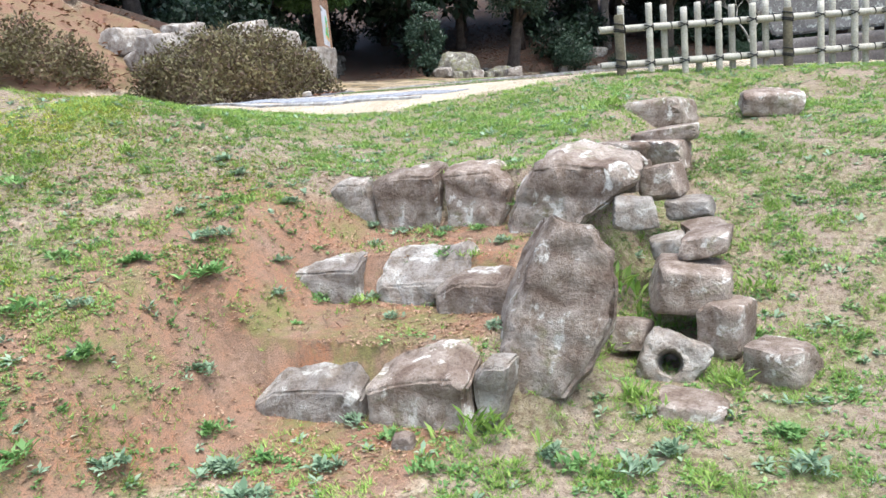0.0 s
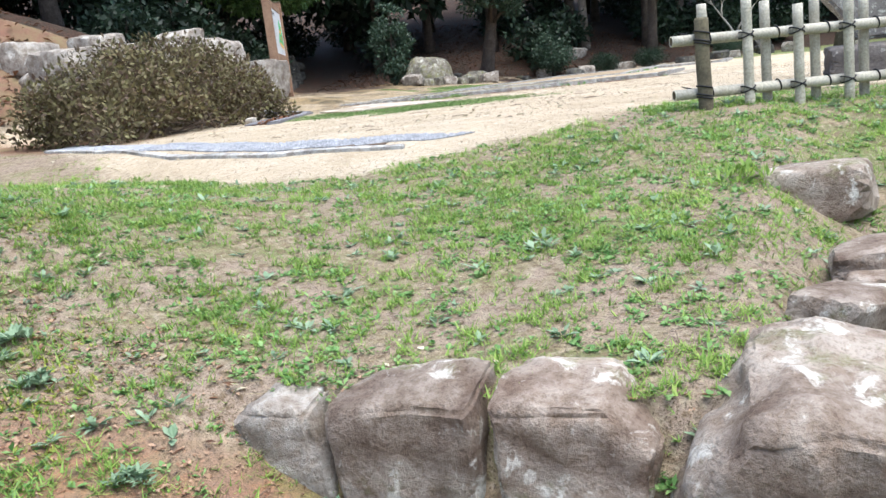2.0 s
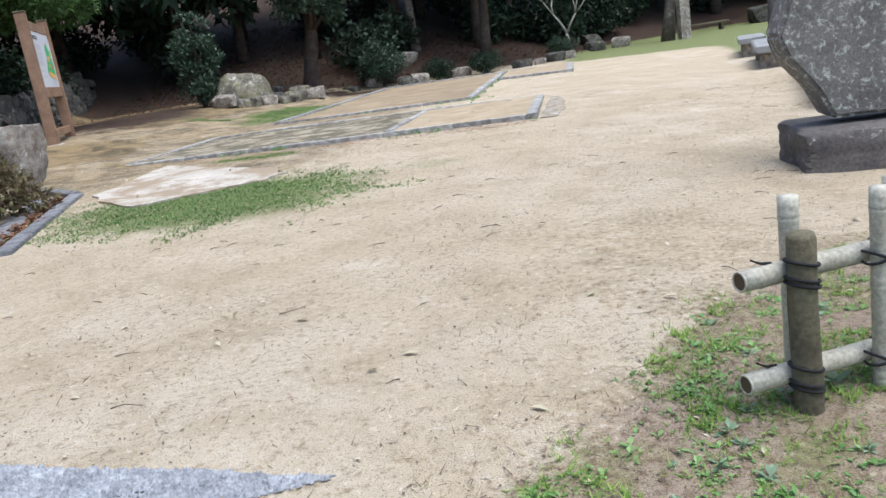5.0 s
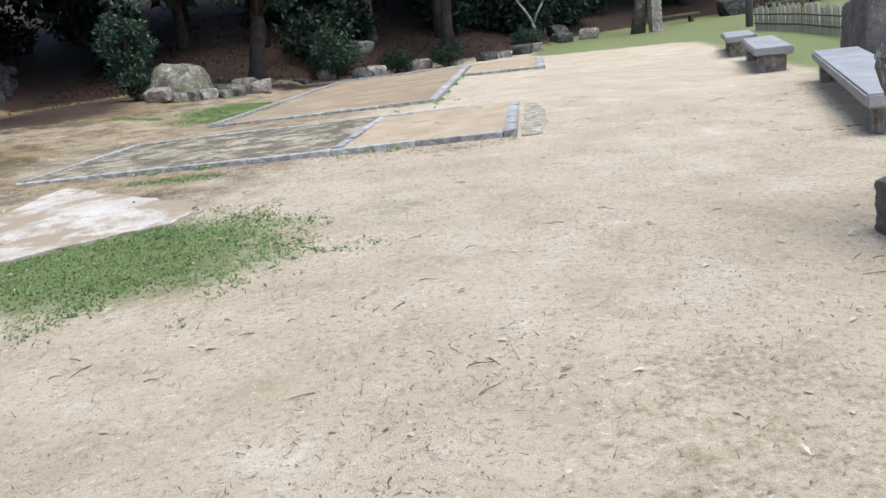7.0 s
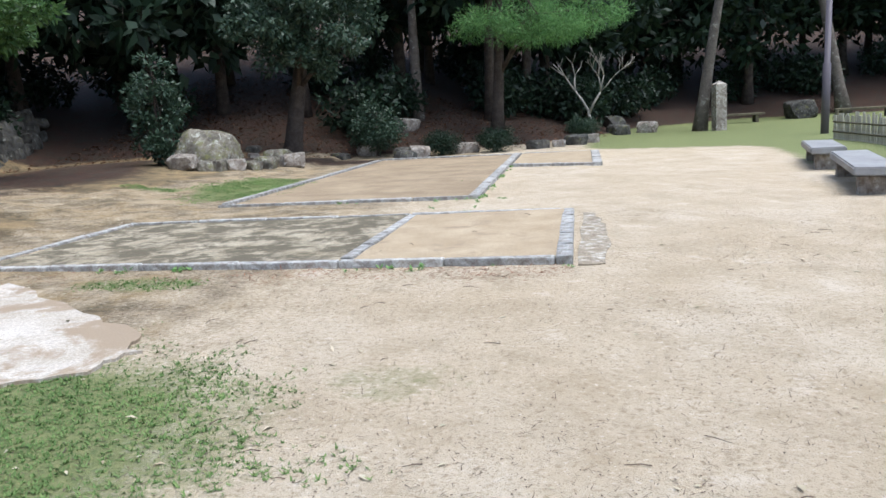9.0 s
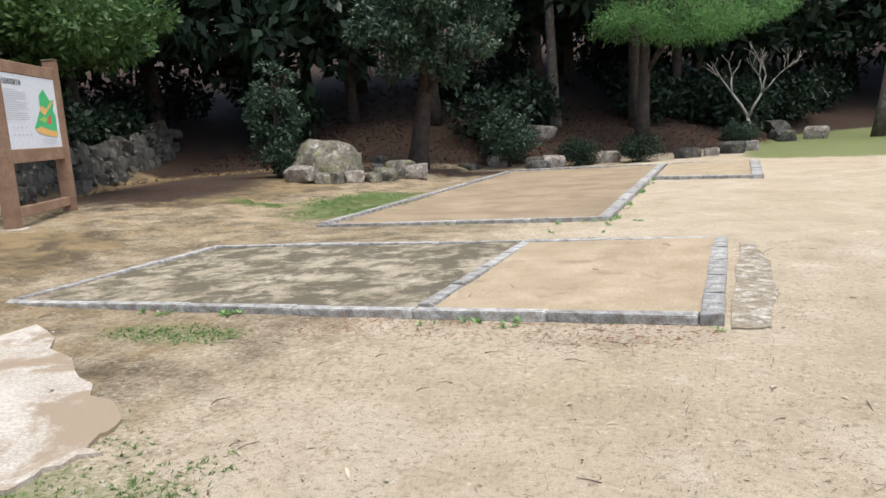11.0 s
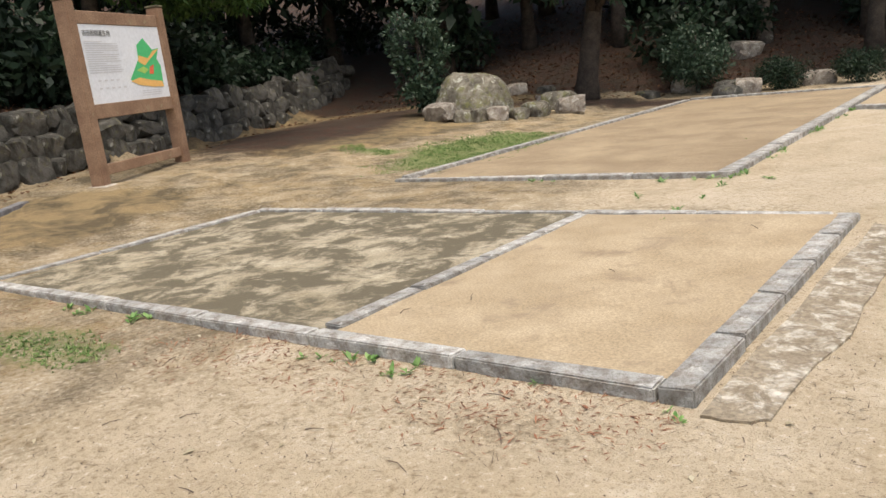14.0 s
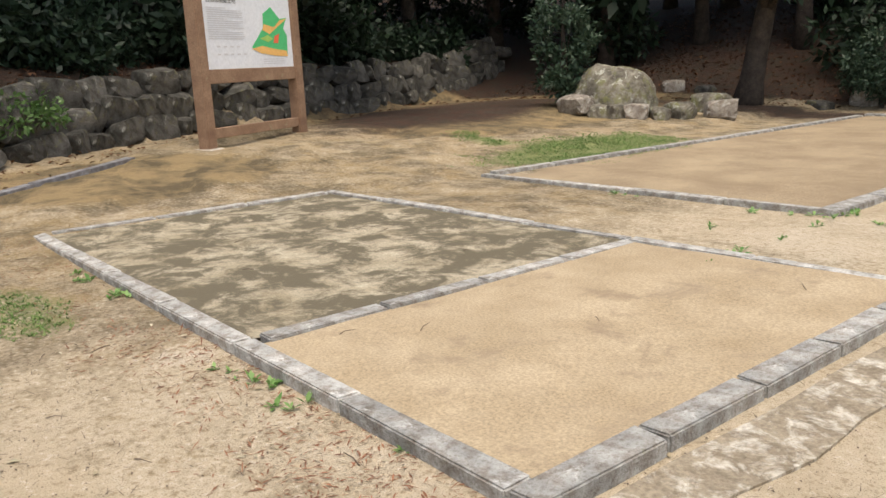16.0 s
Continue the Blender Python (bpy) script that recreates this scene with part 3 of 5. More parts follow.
def step_stones():
    g = "step stones"
    L = "rough pinkish-grey step stone set in bare soil"
    cut_stone("step_stone", L, [(-1.95, -1.42), (-1.93, -1.20), (-1.83, -1.13), (-1.64, -1.10), (-1.46, -1.09), (-1.39, -1.15), (-1.40, -1.42)], 2.29, 0.26, 3, M_ROCK_GREY, group=g, lean=-1, top=0.22)
    cut_stone("step_stone", L, [(-1.36, -1.42), (-1.36, -1.10), (-1.25, -1.05), (-1.10, -1.01), (-0.98, -1.00), (-0.92, -1.05), (-0.92, -1.40)], 2.29, 0.27, 7, group=g, lean=-1, top=0.20)
    cut_stone("step_stone", "small grey wedge stone beside the step", [(-0.93, -1.30), (-0.92, -1.12), (-0.87, -1.05), (-0.77, -1.04), (-0.78, -1.14), (-0.83, -1.30)], 2.36, 0.16, 11, M_ROCK_GREY, group=g)
    cut_stone("step_stone", "flat-topped wedge stone tapering into the soil", [(-1.73, -1.02), (-1.73, -0.76), (-1.89, -0.76), (-2.17, -0.79), (-2.15, -0.86), (-1.92, -1.02)], 2.95, 0.22, 13, M_ROCK_GREY, group=g, lean=-1, top=0.25)
    cut_stone("step_stone", "pale sloping step stone with a worn top", [(-1.64, -1.00), (-1.68, -0.86), (-1.62, -0.76), (-1.42, -0.745), (-1.20, -0.735), (-1.17, -0.78), (-1.32, -0.90), (-1.34, -1.06), (-1.50, -1.02)], 2.97, 0.28, 17, M_ROCK_GREY, group=g, lean=0, top=0.5)
    cut_stone("step_stone", L, [(-1.28, -1.10), (-1.29, -0.88), (-1.20, -0.825), (-1.05, -0.81), (-0.95, -0.81), (-0.93, -0.86), (-0.96, -1.10)], 2.88, 0.26, 19, group=g, lean=-1, top=0.20)
    L = "upright brown-grey retaining stone with lichen"
    cut_stone("step_stone", "dark half-buried retaining stone", [(-2.42, -0.5), (-2.3, -0.47), (-2.22, -0.6), (-2.18, -0.78), (-2.3, -0.75)], 3.66, 0.2, 21, group=g)
    cut_stone("step_stone", L, [(-2.12, -0.84), (-2.18, -0.66), (-2.235, -0.48), (-2.16, -0.45), (-2.0, -0.45), (-1.975, -0.6), (-1.94, -0.84)], 3.60, 0.26, 23, M_ROCK_GREY, group=g, lean=-1, top=0.08)
    cut_stone("step_stone", L, [(-1.92, -0.86), (-1.94, -0.6), (-1.945, -0.46), (-1.86, -0.425), (-1.71, -0.40), (-1.56, -0.41), (-1.55, -0.6), (-1.565, -0.86)], 3.60, 0.28, 29, group=g, lean=-1, top=0.1)
    cut_stone("step_stone", L, [(-1.535, -0.86), (-1.525, -0.6), (-1.53, -0.415), (-1.4, -0.405), (-1.25, -0.40), (-1.14, -0.51), (-1.16, -0.62), (-1.26, -0.86)], 3.60, 0.28, 31, group=g, lean=-1, top=0.1)
    cut_stone("boulder", "large brown boulder with white lichen patches", [(-1.15, -0.90), (-1.12, -0.62), (-1.05, -0.48), (-0.96, -0.36), (-0.82, -0.33), (-0.66, -0.36), (-0.52, -0.39), (-0.47, -0.46), (-0.60, -0.58), (-0.74, -0.70), (-0.95, -0.90)], 3.46, 0.55, 37, lean=-2, rough=0.045, back=0.9, top=0.14)
    cut_stone("boulder", "tall leaning slab boulder with pitted brown face", [(-0.6, -1.22), (-0.80, -1.25), (-0.83, -1.02), (-0.76, -0.82), (-0.67, -0.62), (-0.61, -0.52), (-0.47, -0.57), (-0.39, -0.67), (-0.38, -0.8), (-0.42, -0.95), (-0.50, -1.10)], 2.54, 0.32, 41, lean=-12, rough=0.035, back=0.95, turn=7, skew=(-0.12, 0.02))


def side_stones():
    g = "tumbled edging stones"
    rows = [
        (-0.47, 3.15, -1.15, 0.20, 0.2, 0.17, 51, "rounded brown stone on the soil"),
        (-0.22, 3.30, -0.97, 0.38, 0.36, 0.26, 53, "grey-brown edging block among weeds"),
        (-0.06, 3.22, -1.13, 0.22, 0.26, 0.30, 55, "dull tan edging stone"),
        (-0.16, 3.42, -0.80, 0.26, 0.28, 0.13, 57, "flat weathered edging slab"),
        (-0.50, 3.50, -0.67, 0.24, 0.22, 0.20, 59, "pale grey broken stone"),
        (-0.44, 4.05, -0.60, 0.26, 0.26, 0.22, 61, "brown broken edging stone"),
        (-0.30, 3.98, -0.73, 0.28, 0.22, 0.13, 63, "flat brown-grey edging stone"),
        (-0.20, 3.80, -0.84, 0.24, 0.22, 0.18, 65, "half-buried brown edging stone"),
        (-0.60, 4.05, -0.56, 0.20, 0.2, 0.2, 66, "small brown edging stone"),
        (-0.54, 4.70, -0.53, 0.38, 0.34, 0.22, 67, "dark brown edging block"),
        (-0.53, 4.84, -0.42, 0.46, 0.34, 0.13, 69, "dark flat capping stone"),
        (-0.73, 4.38, -0.46, 0.24, 0.30, 0.15, 71, "slanting grey wedge stone"),
        (-0.89, 5.82, -0.37, 0.98, 0.72, 0.34, 73, "broad flat rock half sunk in grass"),
        (0.03, 6.08, -0.33, 0.48, 0.36, 0.22, 75, "brown and white rock in grass"),
        (0.16, 3.05, -1.25, 0.30, 0.30, 0.26, 77, "tan and brown stone lying in grass"),
        (-0.16, 2.72, -1.33, 0.32, 0.26, 0.16, 79, "flat tan stone sunk in weeds"),
        (-0.36, 3.62, -0.86, 0.2, 0.18, 0.14, 80, "small bluish grey stone"),
    ]
    for i, (x, y, z, sx, sy, sz, seed, label) in enumerate(rows):
        stone(label, x, y, z, sx, sy, sz, seed, M_ROCK_GREY if i in (4, 6, 16) else M_ROCK, rx=(seed * 7) % 17 - 8, ry=(seed * 5) % 19 - 9, rz=(seed * 11) % 60 - 30, group=g, boxy=0.6, flat_top=0.8 if sz < 0.2 or seed == 73 else 0.0)
    stone("rough grey stone with a bored hole", -0.28, 3.02, -1.24, 0.30, 0.26, 0.28, 83, M_ROCK_GREY, rx=-18, ry=24, name="holed_stone", boxy=0.8, rough=0.06, hole=0.055, detail=5)


step_stones()
side_stones()


# ---- kerb frames ----
def kerb_run(parent, p, q, width, top0, top1, mat, piece, seed, side=1):
    """Kerb stones end to end from p to q; width to the left (side 1) or right of the line."""
    r = random.Random(seed)
    p, q = Vector(p), Vector(q)
    d = q - p
    n = max(1, round(d.length / piece))
    ang = math.degrees(math.atan2(d.y, d.x))
    L = d.length / n
    me = [bevel_box("kerb_stone", L - 0.012, width, 0.22, mat, 0.008, 0.006, seed + k, 2) for k in range(min(n, 3))]
    nrm = Vector((-d.y, d.x)).normalized() * side
    for i in range(n):
        t = (i + 0.5) / n
        c = p + d * t + nrm * width / 2
        z = top0 + (top1 - top0) * t
        slope = math.degrees(math.atan2(top1 - top0, d.length))
        child(parent, "kerb_stone", me[i % len(me)], pose(c.x, c.y, z - 0.22 + r.uniform(-0.004, 0.004), 0, -slope, ang + r.uniform(-0.3, 0.3)))


def slab_mesh(name, outline, mat, thick=0.03, lift=0.0, step=0.15):
    """A thin sheet over the ground within an outline, top lift above it; edges turned down."""
    bm = bmesh.new()
    n = len(outline)
    xs, ys = [p[0] for p in outline], [p[1] for p in outline]
    vs = [bm.verts.new((x, y, 0)) for x, y in outline]
    bm.faces.new(vs)
    bmesh.ops.triangulate(bm, faces=bm.faces[:])
    for k in range(20):
        long = [e for e in bm.edges if e.calc_length() > step * 2]
        if not long:
            break
        bmesh.ops.subdivide_edges(bm, edges=long, cuts=1)
        bmesh.ops.triangulate(bm, faces=bm.faces[:])
    bmesh.ops.recalc_face_normals(bm, faces=bm.faces)
    for f in bm.faces:
        if f.normal.z < 0:
            f.normal_flip()
    bnd = [e for e in bm.edges if e.is_boundary]
    co = np.array([v.co for v in bm.verts])
    zz = ground_z(co[:, 0], co[:, 1]) + lift
    for v, z in zip(bm.verts, zz):
        v.co.z = z
    ext = bmesh.ops.extrude_edge_only(bm, edges=bnd)["geom"]
    for v in ext:
        if isinstance(v, bmesh.types.BMVert):
            v.co.z -= thick
    me = bpy.data.meshes.new(name)
    bm.to_mesh(me)
    bm.free()
    me.materials.append(mat)
    return me


def ragged(points, seed, amount=0.05, cuts=5):
    """An outline broken into short uneven stretches."""
    r = random.Random(seed)
    out = []
    for i, p in enumerate(points):
        q = points[(i + 1) % len(points)]
        for k in range(cuts):
            t = k / cuts
            out.append((p[0] + (q[0] - p[0]) * t + r.uniform(-amount, amount), p[1] + (q[1] - p[1]) * t + r.uniform(-amount, amount)))
    return out


def first_frame():
    e = tagged(new("kerb_frame"), "grey granite kerb outlining a house plan", "kerb", "kerb frames")
    kerb_run(e, (-8.32, 15.60), (-2.45, 15.585), 0.12, 0.13, 0.066, M_GRANITE, 0.92, 101)
    kerb_run(e, (-2.30, 15.585), (-2.30, 18.86), 0.145, 0.068, 0.055, M_GRANITE, 0.66, 103)
    kerb_run(e, (-8.14, 18.56), (-2.47, 18.86), 0.11, 0.14, 0.055, M_GRANITE, 0.95, 107, -1)
    kerb_run(e, (-8.30, 15.76), (-8.13, 18.44), 0.11, 0.135, 0.14, M_GRANITE, 0.9, 109, -1)
    kerb_run(e, (-4.30, 15.74), (-4.26, 18.7), 0.12, 0.095, 0.07, M_GRANITE, 0.75, 113)
    child(e, "fill", flat_fill([(-8.20, 15.70), (-4.40, 15.70), (-4.37, 18.64), (-8.03, 18.45)], 0.115, 0.075, M_STAINED))
    child(e, "fill", flat_fill([(-4.31, 15.70), (-2.42, 15.70), (-2.42, 18.76), (-4.27, 18.65)], 0.07, 0.055, M_SANDFILL))


def flat_fill(c, z_left, z_right, mat):
    """A slightly uneven filled floor inside a kerb frame; c: corners front-left, front-right, back-right, back-left."""
    n, m = 26, 20
    V, F = [], []
    for j in range(m + 1):
        for i in range(n + 1):
            u, v = i / n, j / m
            x = (c[0][0] * (1 - u) + c[1][0] * u) * (1 - v) + (c[3][0] * (1 - u) + c[2][0] * u) * v
            y = (c[0][1] * (1 - u) + c[1][1] * u) * (1 - v) + (c[3][1] * (1 - u) + c[2][1] * u) * v
            V.append((x, y, z_left * (1 - u) + z_right * u + 0.008 * noise.noise((x * 2, y * 2, 3))))
    for j in range(m):
        for i in range(n):
            a = j * (n + 1) + i
            F.append((a, a + 1, a + n + 2, a + n + 1))
    return mesh_of("fill", V, F, mat, True)


def second_frame():
    e = tagged(new("kerb_frame"), "dark granite kerb outlining a second plan", "kerb", "kerb frames")
    kerb_run(e, (-7.72, 20.30), (-3.70, 20.55), 0.13, 0.12, 0.06, M_GRANITE, 0.95, 121)
    kerb_run(e, (-3.70, 20.56), (-3.70, 29.6), 0.17, 0.07, 0.09, M_GRANITE, 0.9, 123)
    kerb_run(e, (-7.72, 20.45), (-7.42, 29.4), 0.12, 0.13, 0.11, M_GRANITE, 0.95, 125, -1)
    kerb_run(e, (-7.35, 29.5), (-1.75, 29.9), 0.12, 0.12, 0.03, M_GRANITE, 0.95, 126)
    kerb_run(e, (-3.66, 26.1), (-1.95, 25.75), 0.15, 0.08, 0.05, M_GRANITE, 0.85, 127)
    kerb_run(e, (-1.75, 25.7), (-1.72, 29.8), 0.20, 0.06, 0.05, M_GRANITE, 0.8, 129)
    child(e, "fill", flat_fill([(-7.60, 20.42), (-3.85, 20.68), (-3.87, 29.55), (-7.25, 29.4)], 0.085, 0.055, M_EARTHFILL))
    child(e, "fill", flat_fill([(-3.66, 26.25), (-1.95, 25.9), (-1.93, 29.8), (-3.66, 29.7)], 0.055, 0.04, M_SANDFILL))


first_frame()
second_frame()
tagged(new("concrete_pad", slab_mesh("concrete_pad", ragged([(-7.3, 15.0), (-6.05, 14.12), (-5.15, 13.5), (-4.95, 13.05), (-5.05, 12.7), (-5.4, 12.42), (-6.1, 11.85), (-7.1, 12.9)], 5, 0.05), M_CONCRETE, 0.05, 0.022)), "pale broken concrete pad flush with the ground", "pad", kind="structure")
tagged(new("mortar_strip", slab_mesh("mortar_strip", ragged([(-2.24, 15.5), (-2.02, 15.6), (-1.93, 16.6), (-1.95, 17.6), (-2.05, 18.6), (-2.2, 18.75)], 8, 0.03), M_CRUMBLED, 0.03, 0.012, 0.08)), "crumbled pale mortar strip along the kerb", "paving", kind="structure")


# ---- gravel strip and drain edging ----
def gravel_strip():
    out = [(-2.58, 6.80), (-3.32, 6.88), (-4.14, 6.98), (-4.84, 7.24), (-6.95, 8.38), (-8.0, 8.95), (-7.8, 8.35), (-5.83, 7.30), (-4.5, 6.84), (-3.99, 6.765), (-3.23, 6.685), (-2.88, 6.71)]
    e = tagged(new("gravel_strip", slab_mesh("gravel_strip", out, M_GRAVEL, 0.03, 0.006)), "bluish grey gravel strip across the sand", "gravel", kind="structure")
    rng = np.random.default_rng(4)
    pts = []
    while len(pts) < 4200:
        x, y = rng.uniform(-5.6, -2.6), rng.uniform(6.55, 7.8)
        up = np.interp(x, [-6.95, -4.84, -4.14, -3.32, -2.58], [8.38, 7.24, 6.98, 6.88, 6.8])
        lo = np.interp(x, [-7.8, -5.83, -4.5, -3.99, -3.23, -2.88, -2.58], [8.35, 7.3, 6.84, 6.765, 6.685, 6.71, 6.79])
        if lo < y < up:
            pts.append((x, y))
    P = np.array(pts)
    z = ground_z(P[:, 0], P[:, 1])
    V = []
    oct_f = [(0, 2, 4), (2, 1, 4), (1, 3, 4), (3, 0, 4)]
    for (x, y), h in zip(pts, z):
        s = rng.uniform(0.007, 0.016, 3)
        a = rng.uniform(0, 6.3)
        ca, sa = math.cos(a), math.sin(a)
        v = [(x + ca * s[0], y + sa * s[0], h + 0.006), (x - ca * s[0], y - sa * s[0], h + 0.006), (x - sa * s[1], y + ca * s[1], h + 0.006), (x + sa * s[1], y - ca * s[1], h + 0.006), (x, y, h + 0.008 + s[2] * 0.8)]
        for f in oct_f:
            V += [v[i] for i in f]
    tagged(child(e, "pebbles", quads("pebbles", V, M_GRAVEL, True)), kind="stuff")
    strip = [(-2.94, 6.485), (-3.35, 6.52), (-3.85, 6.58), (-4.9, 6.74), (-7.4, 7.96), (-7.44, 8.04), (-4.93, 6.81), (-3.87, 6.645), (-3.38, 6.59), (-2.95, 6.535)]
    tagged(new("edging_slab", slab_mesh("edging_slab", strip, M_GRANITE, 0.05, 0.022)), "grey concrete edging strip beside the gravel", "edging")
    for x, y in ((-3.42, 6.64), (-3.19, 6.63)):
        o = tagged(new("drain_bar", bevel_box("drain_bar", 0.03, 0.13, 0.03, M_TWIG, 0.006, 0.004)), "short rusty dark bar across the drain", "bar", "drain bars")
        o.matrix_basis = pose(x, y, gz(x, y) - 0.012, 0, 0, -50)


def drain():
    e = tagged(new("drain_edging"), "dark stone drain edging turning a corner", "kerb")
    kerb_run(e, (-6.17, 10.25), (-7.42, 13.22), 0.15, gz(-6.2, 10.3) + 0.035, gz(-7.4, 13.2) + 0.035, M_DRAIN, 0.8, 131)
    kerb_run(e, (-6.52, 10.45), (-7.74, 13.12), 0.24, gz(-6.6, 10.5) + 0.02, gz(-7.8, 13.1) + 0.02, M_DRAIN, 0.8, 133)
    kerb_run(e, (-7.50, 13.30), (-9.05, 14.30), 0.16, gz(-7.5, 13.3) + 0.035, gz(-9.0, 14.3) + 0.035, M_DRAIN, 0.8, 135)
    kerb_run(e, (-9.10, 14.36), (-10.02, 15.45), 0.14, gz(-9.1, 14.3) + 0.03, gz(-10, 15.4) + 0.03, M_DRAIN, 0.7, 136)
    kerb_run(e, (-10.05, 15.5), (-11.25, 17.6), 0.14, gz(-10, 15.5) + 0.03, gz(-11.2, 17.6) + 0.03, M_DRAIN, 0.8, 137)


gravel_strip()
drain()


# ---- bamboo fence ----
def bamboo(r, length, seed, node=0.24, hollow=True):
    """A culm along z with swollen joints and an open end."""
    rr = random.Random(seed)
    pts, rad = [], []
    z, nxt = 0.0, rr.uniform(0.05, node)
    while z < length:
        pts.append((0, 0, z)); rad.append(r)
        if z + 0.02 < nxt < length - 0.03:
            for dz, k in ((-0.012, 1.0), (-0.004, 1.07), (0.0, 0.97), (0.004, 1.07), (0.012, 1.0)):
                pts.append((0, 0, nxt + dz)); rad.append(r * k)
            z = nxt + 0.03
            nxt += node * rr.uniform(0.85, 1.15)
        else:
            break
    pts.append((0, 0, length)); rad.append(r)
    pts.append((0, 0, length + 0.001)); rad.append(r * 0.8)
    pts.append((0, 0, length - 0.07)); rad.append(r * 0.78)
    v, f = tube_data(pts, rad, 12)
    return v, f


def ring_data(c, axis, r, th=0.006, seg=14):
    """A loop of rope round an axis."""
    axis = Vector(axis).normalized()
    a = axis.orthogonal().normalized()
    b = axis.cross(a)
    V, F = [], []
    for i in range(seg):
        t = 2 * math.pi * i / seg
        o = a * math.cos(t) + b * math.sin(t)
        for k in range(5):
            u = 2 * math.pi * k / 5
            V.append(Vector(c) + o * (r + th * math.cos(u)) + axis * th * math.sin(u))
    for i in range(seg):
        for k in range(5):
            F.append((i * 5 + k, i * 5 + (k + 1) % 5, ((i + 1) % seg) * 5 + (k + 1) % 5, ((i + 1) % seg) * 5 + k))
    return V, F


def bamboo_fence():
    x0, y0 = -1.25, 7.09
    ang = radians(27)
    ux, uy = math.cos(ang), math.sin(ang)
    length = 5.2

    def at(s, off=0.0):
        return x0 + ux * s - uy * off, y0 + uy * s + ux * off

    def drop(s):
        return gz(*at(s)) + 0.02

    e = tagged(new("bamboo_fence"), "low weathered bamboo fence with black rope lashings", "fence")
    e.matrix_basis = pose(x0, y0, 0, 0, 0, math.degrees(ang))
    zend = drop(length)
    z0 = -0.07
    fall = math.degrees(math.atan2(zend - z0, length + 0.16))
    for h in (0.43, 0.12):
        me = mesh_of("rail", *bamboo(0.031, length + 0.16, int(h * 100), 0.33), M_BAMBOO, True)
        ob = child(e, "rail", me, pose(-0.16, 0, z0 + h, 0, 90 - fall, 0))
        # the rail is closed here; a flat dark disc paints the shade inside the culm
        hole = mesh_of("rail_end", *tube_data([(0, 0, 0), (0, 0, 0.004)], [0.025, 0.025], 12), M_HOLLOW_SHADE)
        child(e, "rail_end", hole, pose(-0.1635, 0, z0 + h, 0, 90 - fall, 0))
        rim = mesh_of("rail_rim", *ring_data((0, 0, 0), (1, 0, 0), 0.0275, 0.0035, 16), M_BAMBOO, True)
        child(e, "rail_rim", rim, pose(-0.163, 0, z0 + h))
    pick = [mesh_of("picket", *bamboo(0.029, 0.72, 40 + k, 0.26), M_BAMBOO, True) for k in range(3)]
    log_v, log_f = tube_data([(0, 0, -0.2), (0.003, 0, 0.1), (-0.002, 0.002, 0.35), (0, 0, 0.545), (0, 0, 0.56)], [0.043, 0.042, 0.041, 0.04, 0.034], 14)
    log = mesh_of("post", log_v, log_f, M_LOG, True)
    ropes = []
    s, k = 0.0, 0
    posts = [0.0, 1.52, 3.04, 4.56]
    fronts = [0.27, 0.58, 0.89, 1.20, 1.82, 2.13, 2.44, 2.75, 3.33, 3.64, 3.95, 4.26, 4.85, 5.1]

    def zrail(s, h):
        return z0 + h + (zend - z0) * (s + 0.16) / (length + 0.16)

    for s in posts:
        child(e, "post", log, pose(s, -0.056, drop(s) - 0.06, 0, 0, s * 40))
        child(e, "picket", pick[0], pose(s + 0.05, 0.048, drop(s) - 0.14, 0, 0, 20))
        for h in (0.43, 0.12):
            for dz in (-0.028, -0.012, 0.036):
                ropes.append(ring_data((s, -0.054, zrail(s, h) + dz), (0.25, 0, 1), 0.046, 0.005, 18))
            ropes.append(ring_data((s + 0.06, 0, zrail(s, h)), (1, 0, 0.15), 0.034))
            ropes.append(tube_data([(s - 0.05, 0.01, zrail(s, h) + 0.03), (s - 0.09, 0.0, zrail(s, h) + 0.04), (s - 0.11, 0.02, zrail(s, h) + 0.05)], [0.005, 0.005, 0.003], 5))
    for i, s in enumerate(fronts):
        lift = random.Random(i).uniform(-0.02, 0.02)
        child(e, "picket", pick[i % 3], pose(s, -0.06, drop(s) - 0.16 + lift, 0, 0, i * 50))
        child(e, "picket", pick[(i + 1) % 3], pose(s + 0.17, 0.06, drop(s) - 0.15 - lift, 0, 0, i * 70))
        for h in (0.43, 0.12):
            z = zrail(s, h)
            for tilt in (0.45, -0.45):
                ropes.append(ring_data((s, -0.048, z), (tilt, 0, 1), 0.044, 0.0045, 16))
            ropes.append(ring_data((s + 0.045, 0, z), (1, 0, 0.1), 0.034, 0.0045))
            ropes.append(ring_data((s + 0.21, 0, z), (1, 0, 0.2), 0.034, 0.0045))
    tagged(child(e, "lashing", mesh_of("lashing", *join(ropes), M_ROPE, True)), "black rope", kind="stuff")


bamboo_fence()


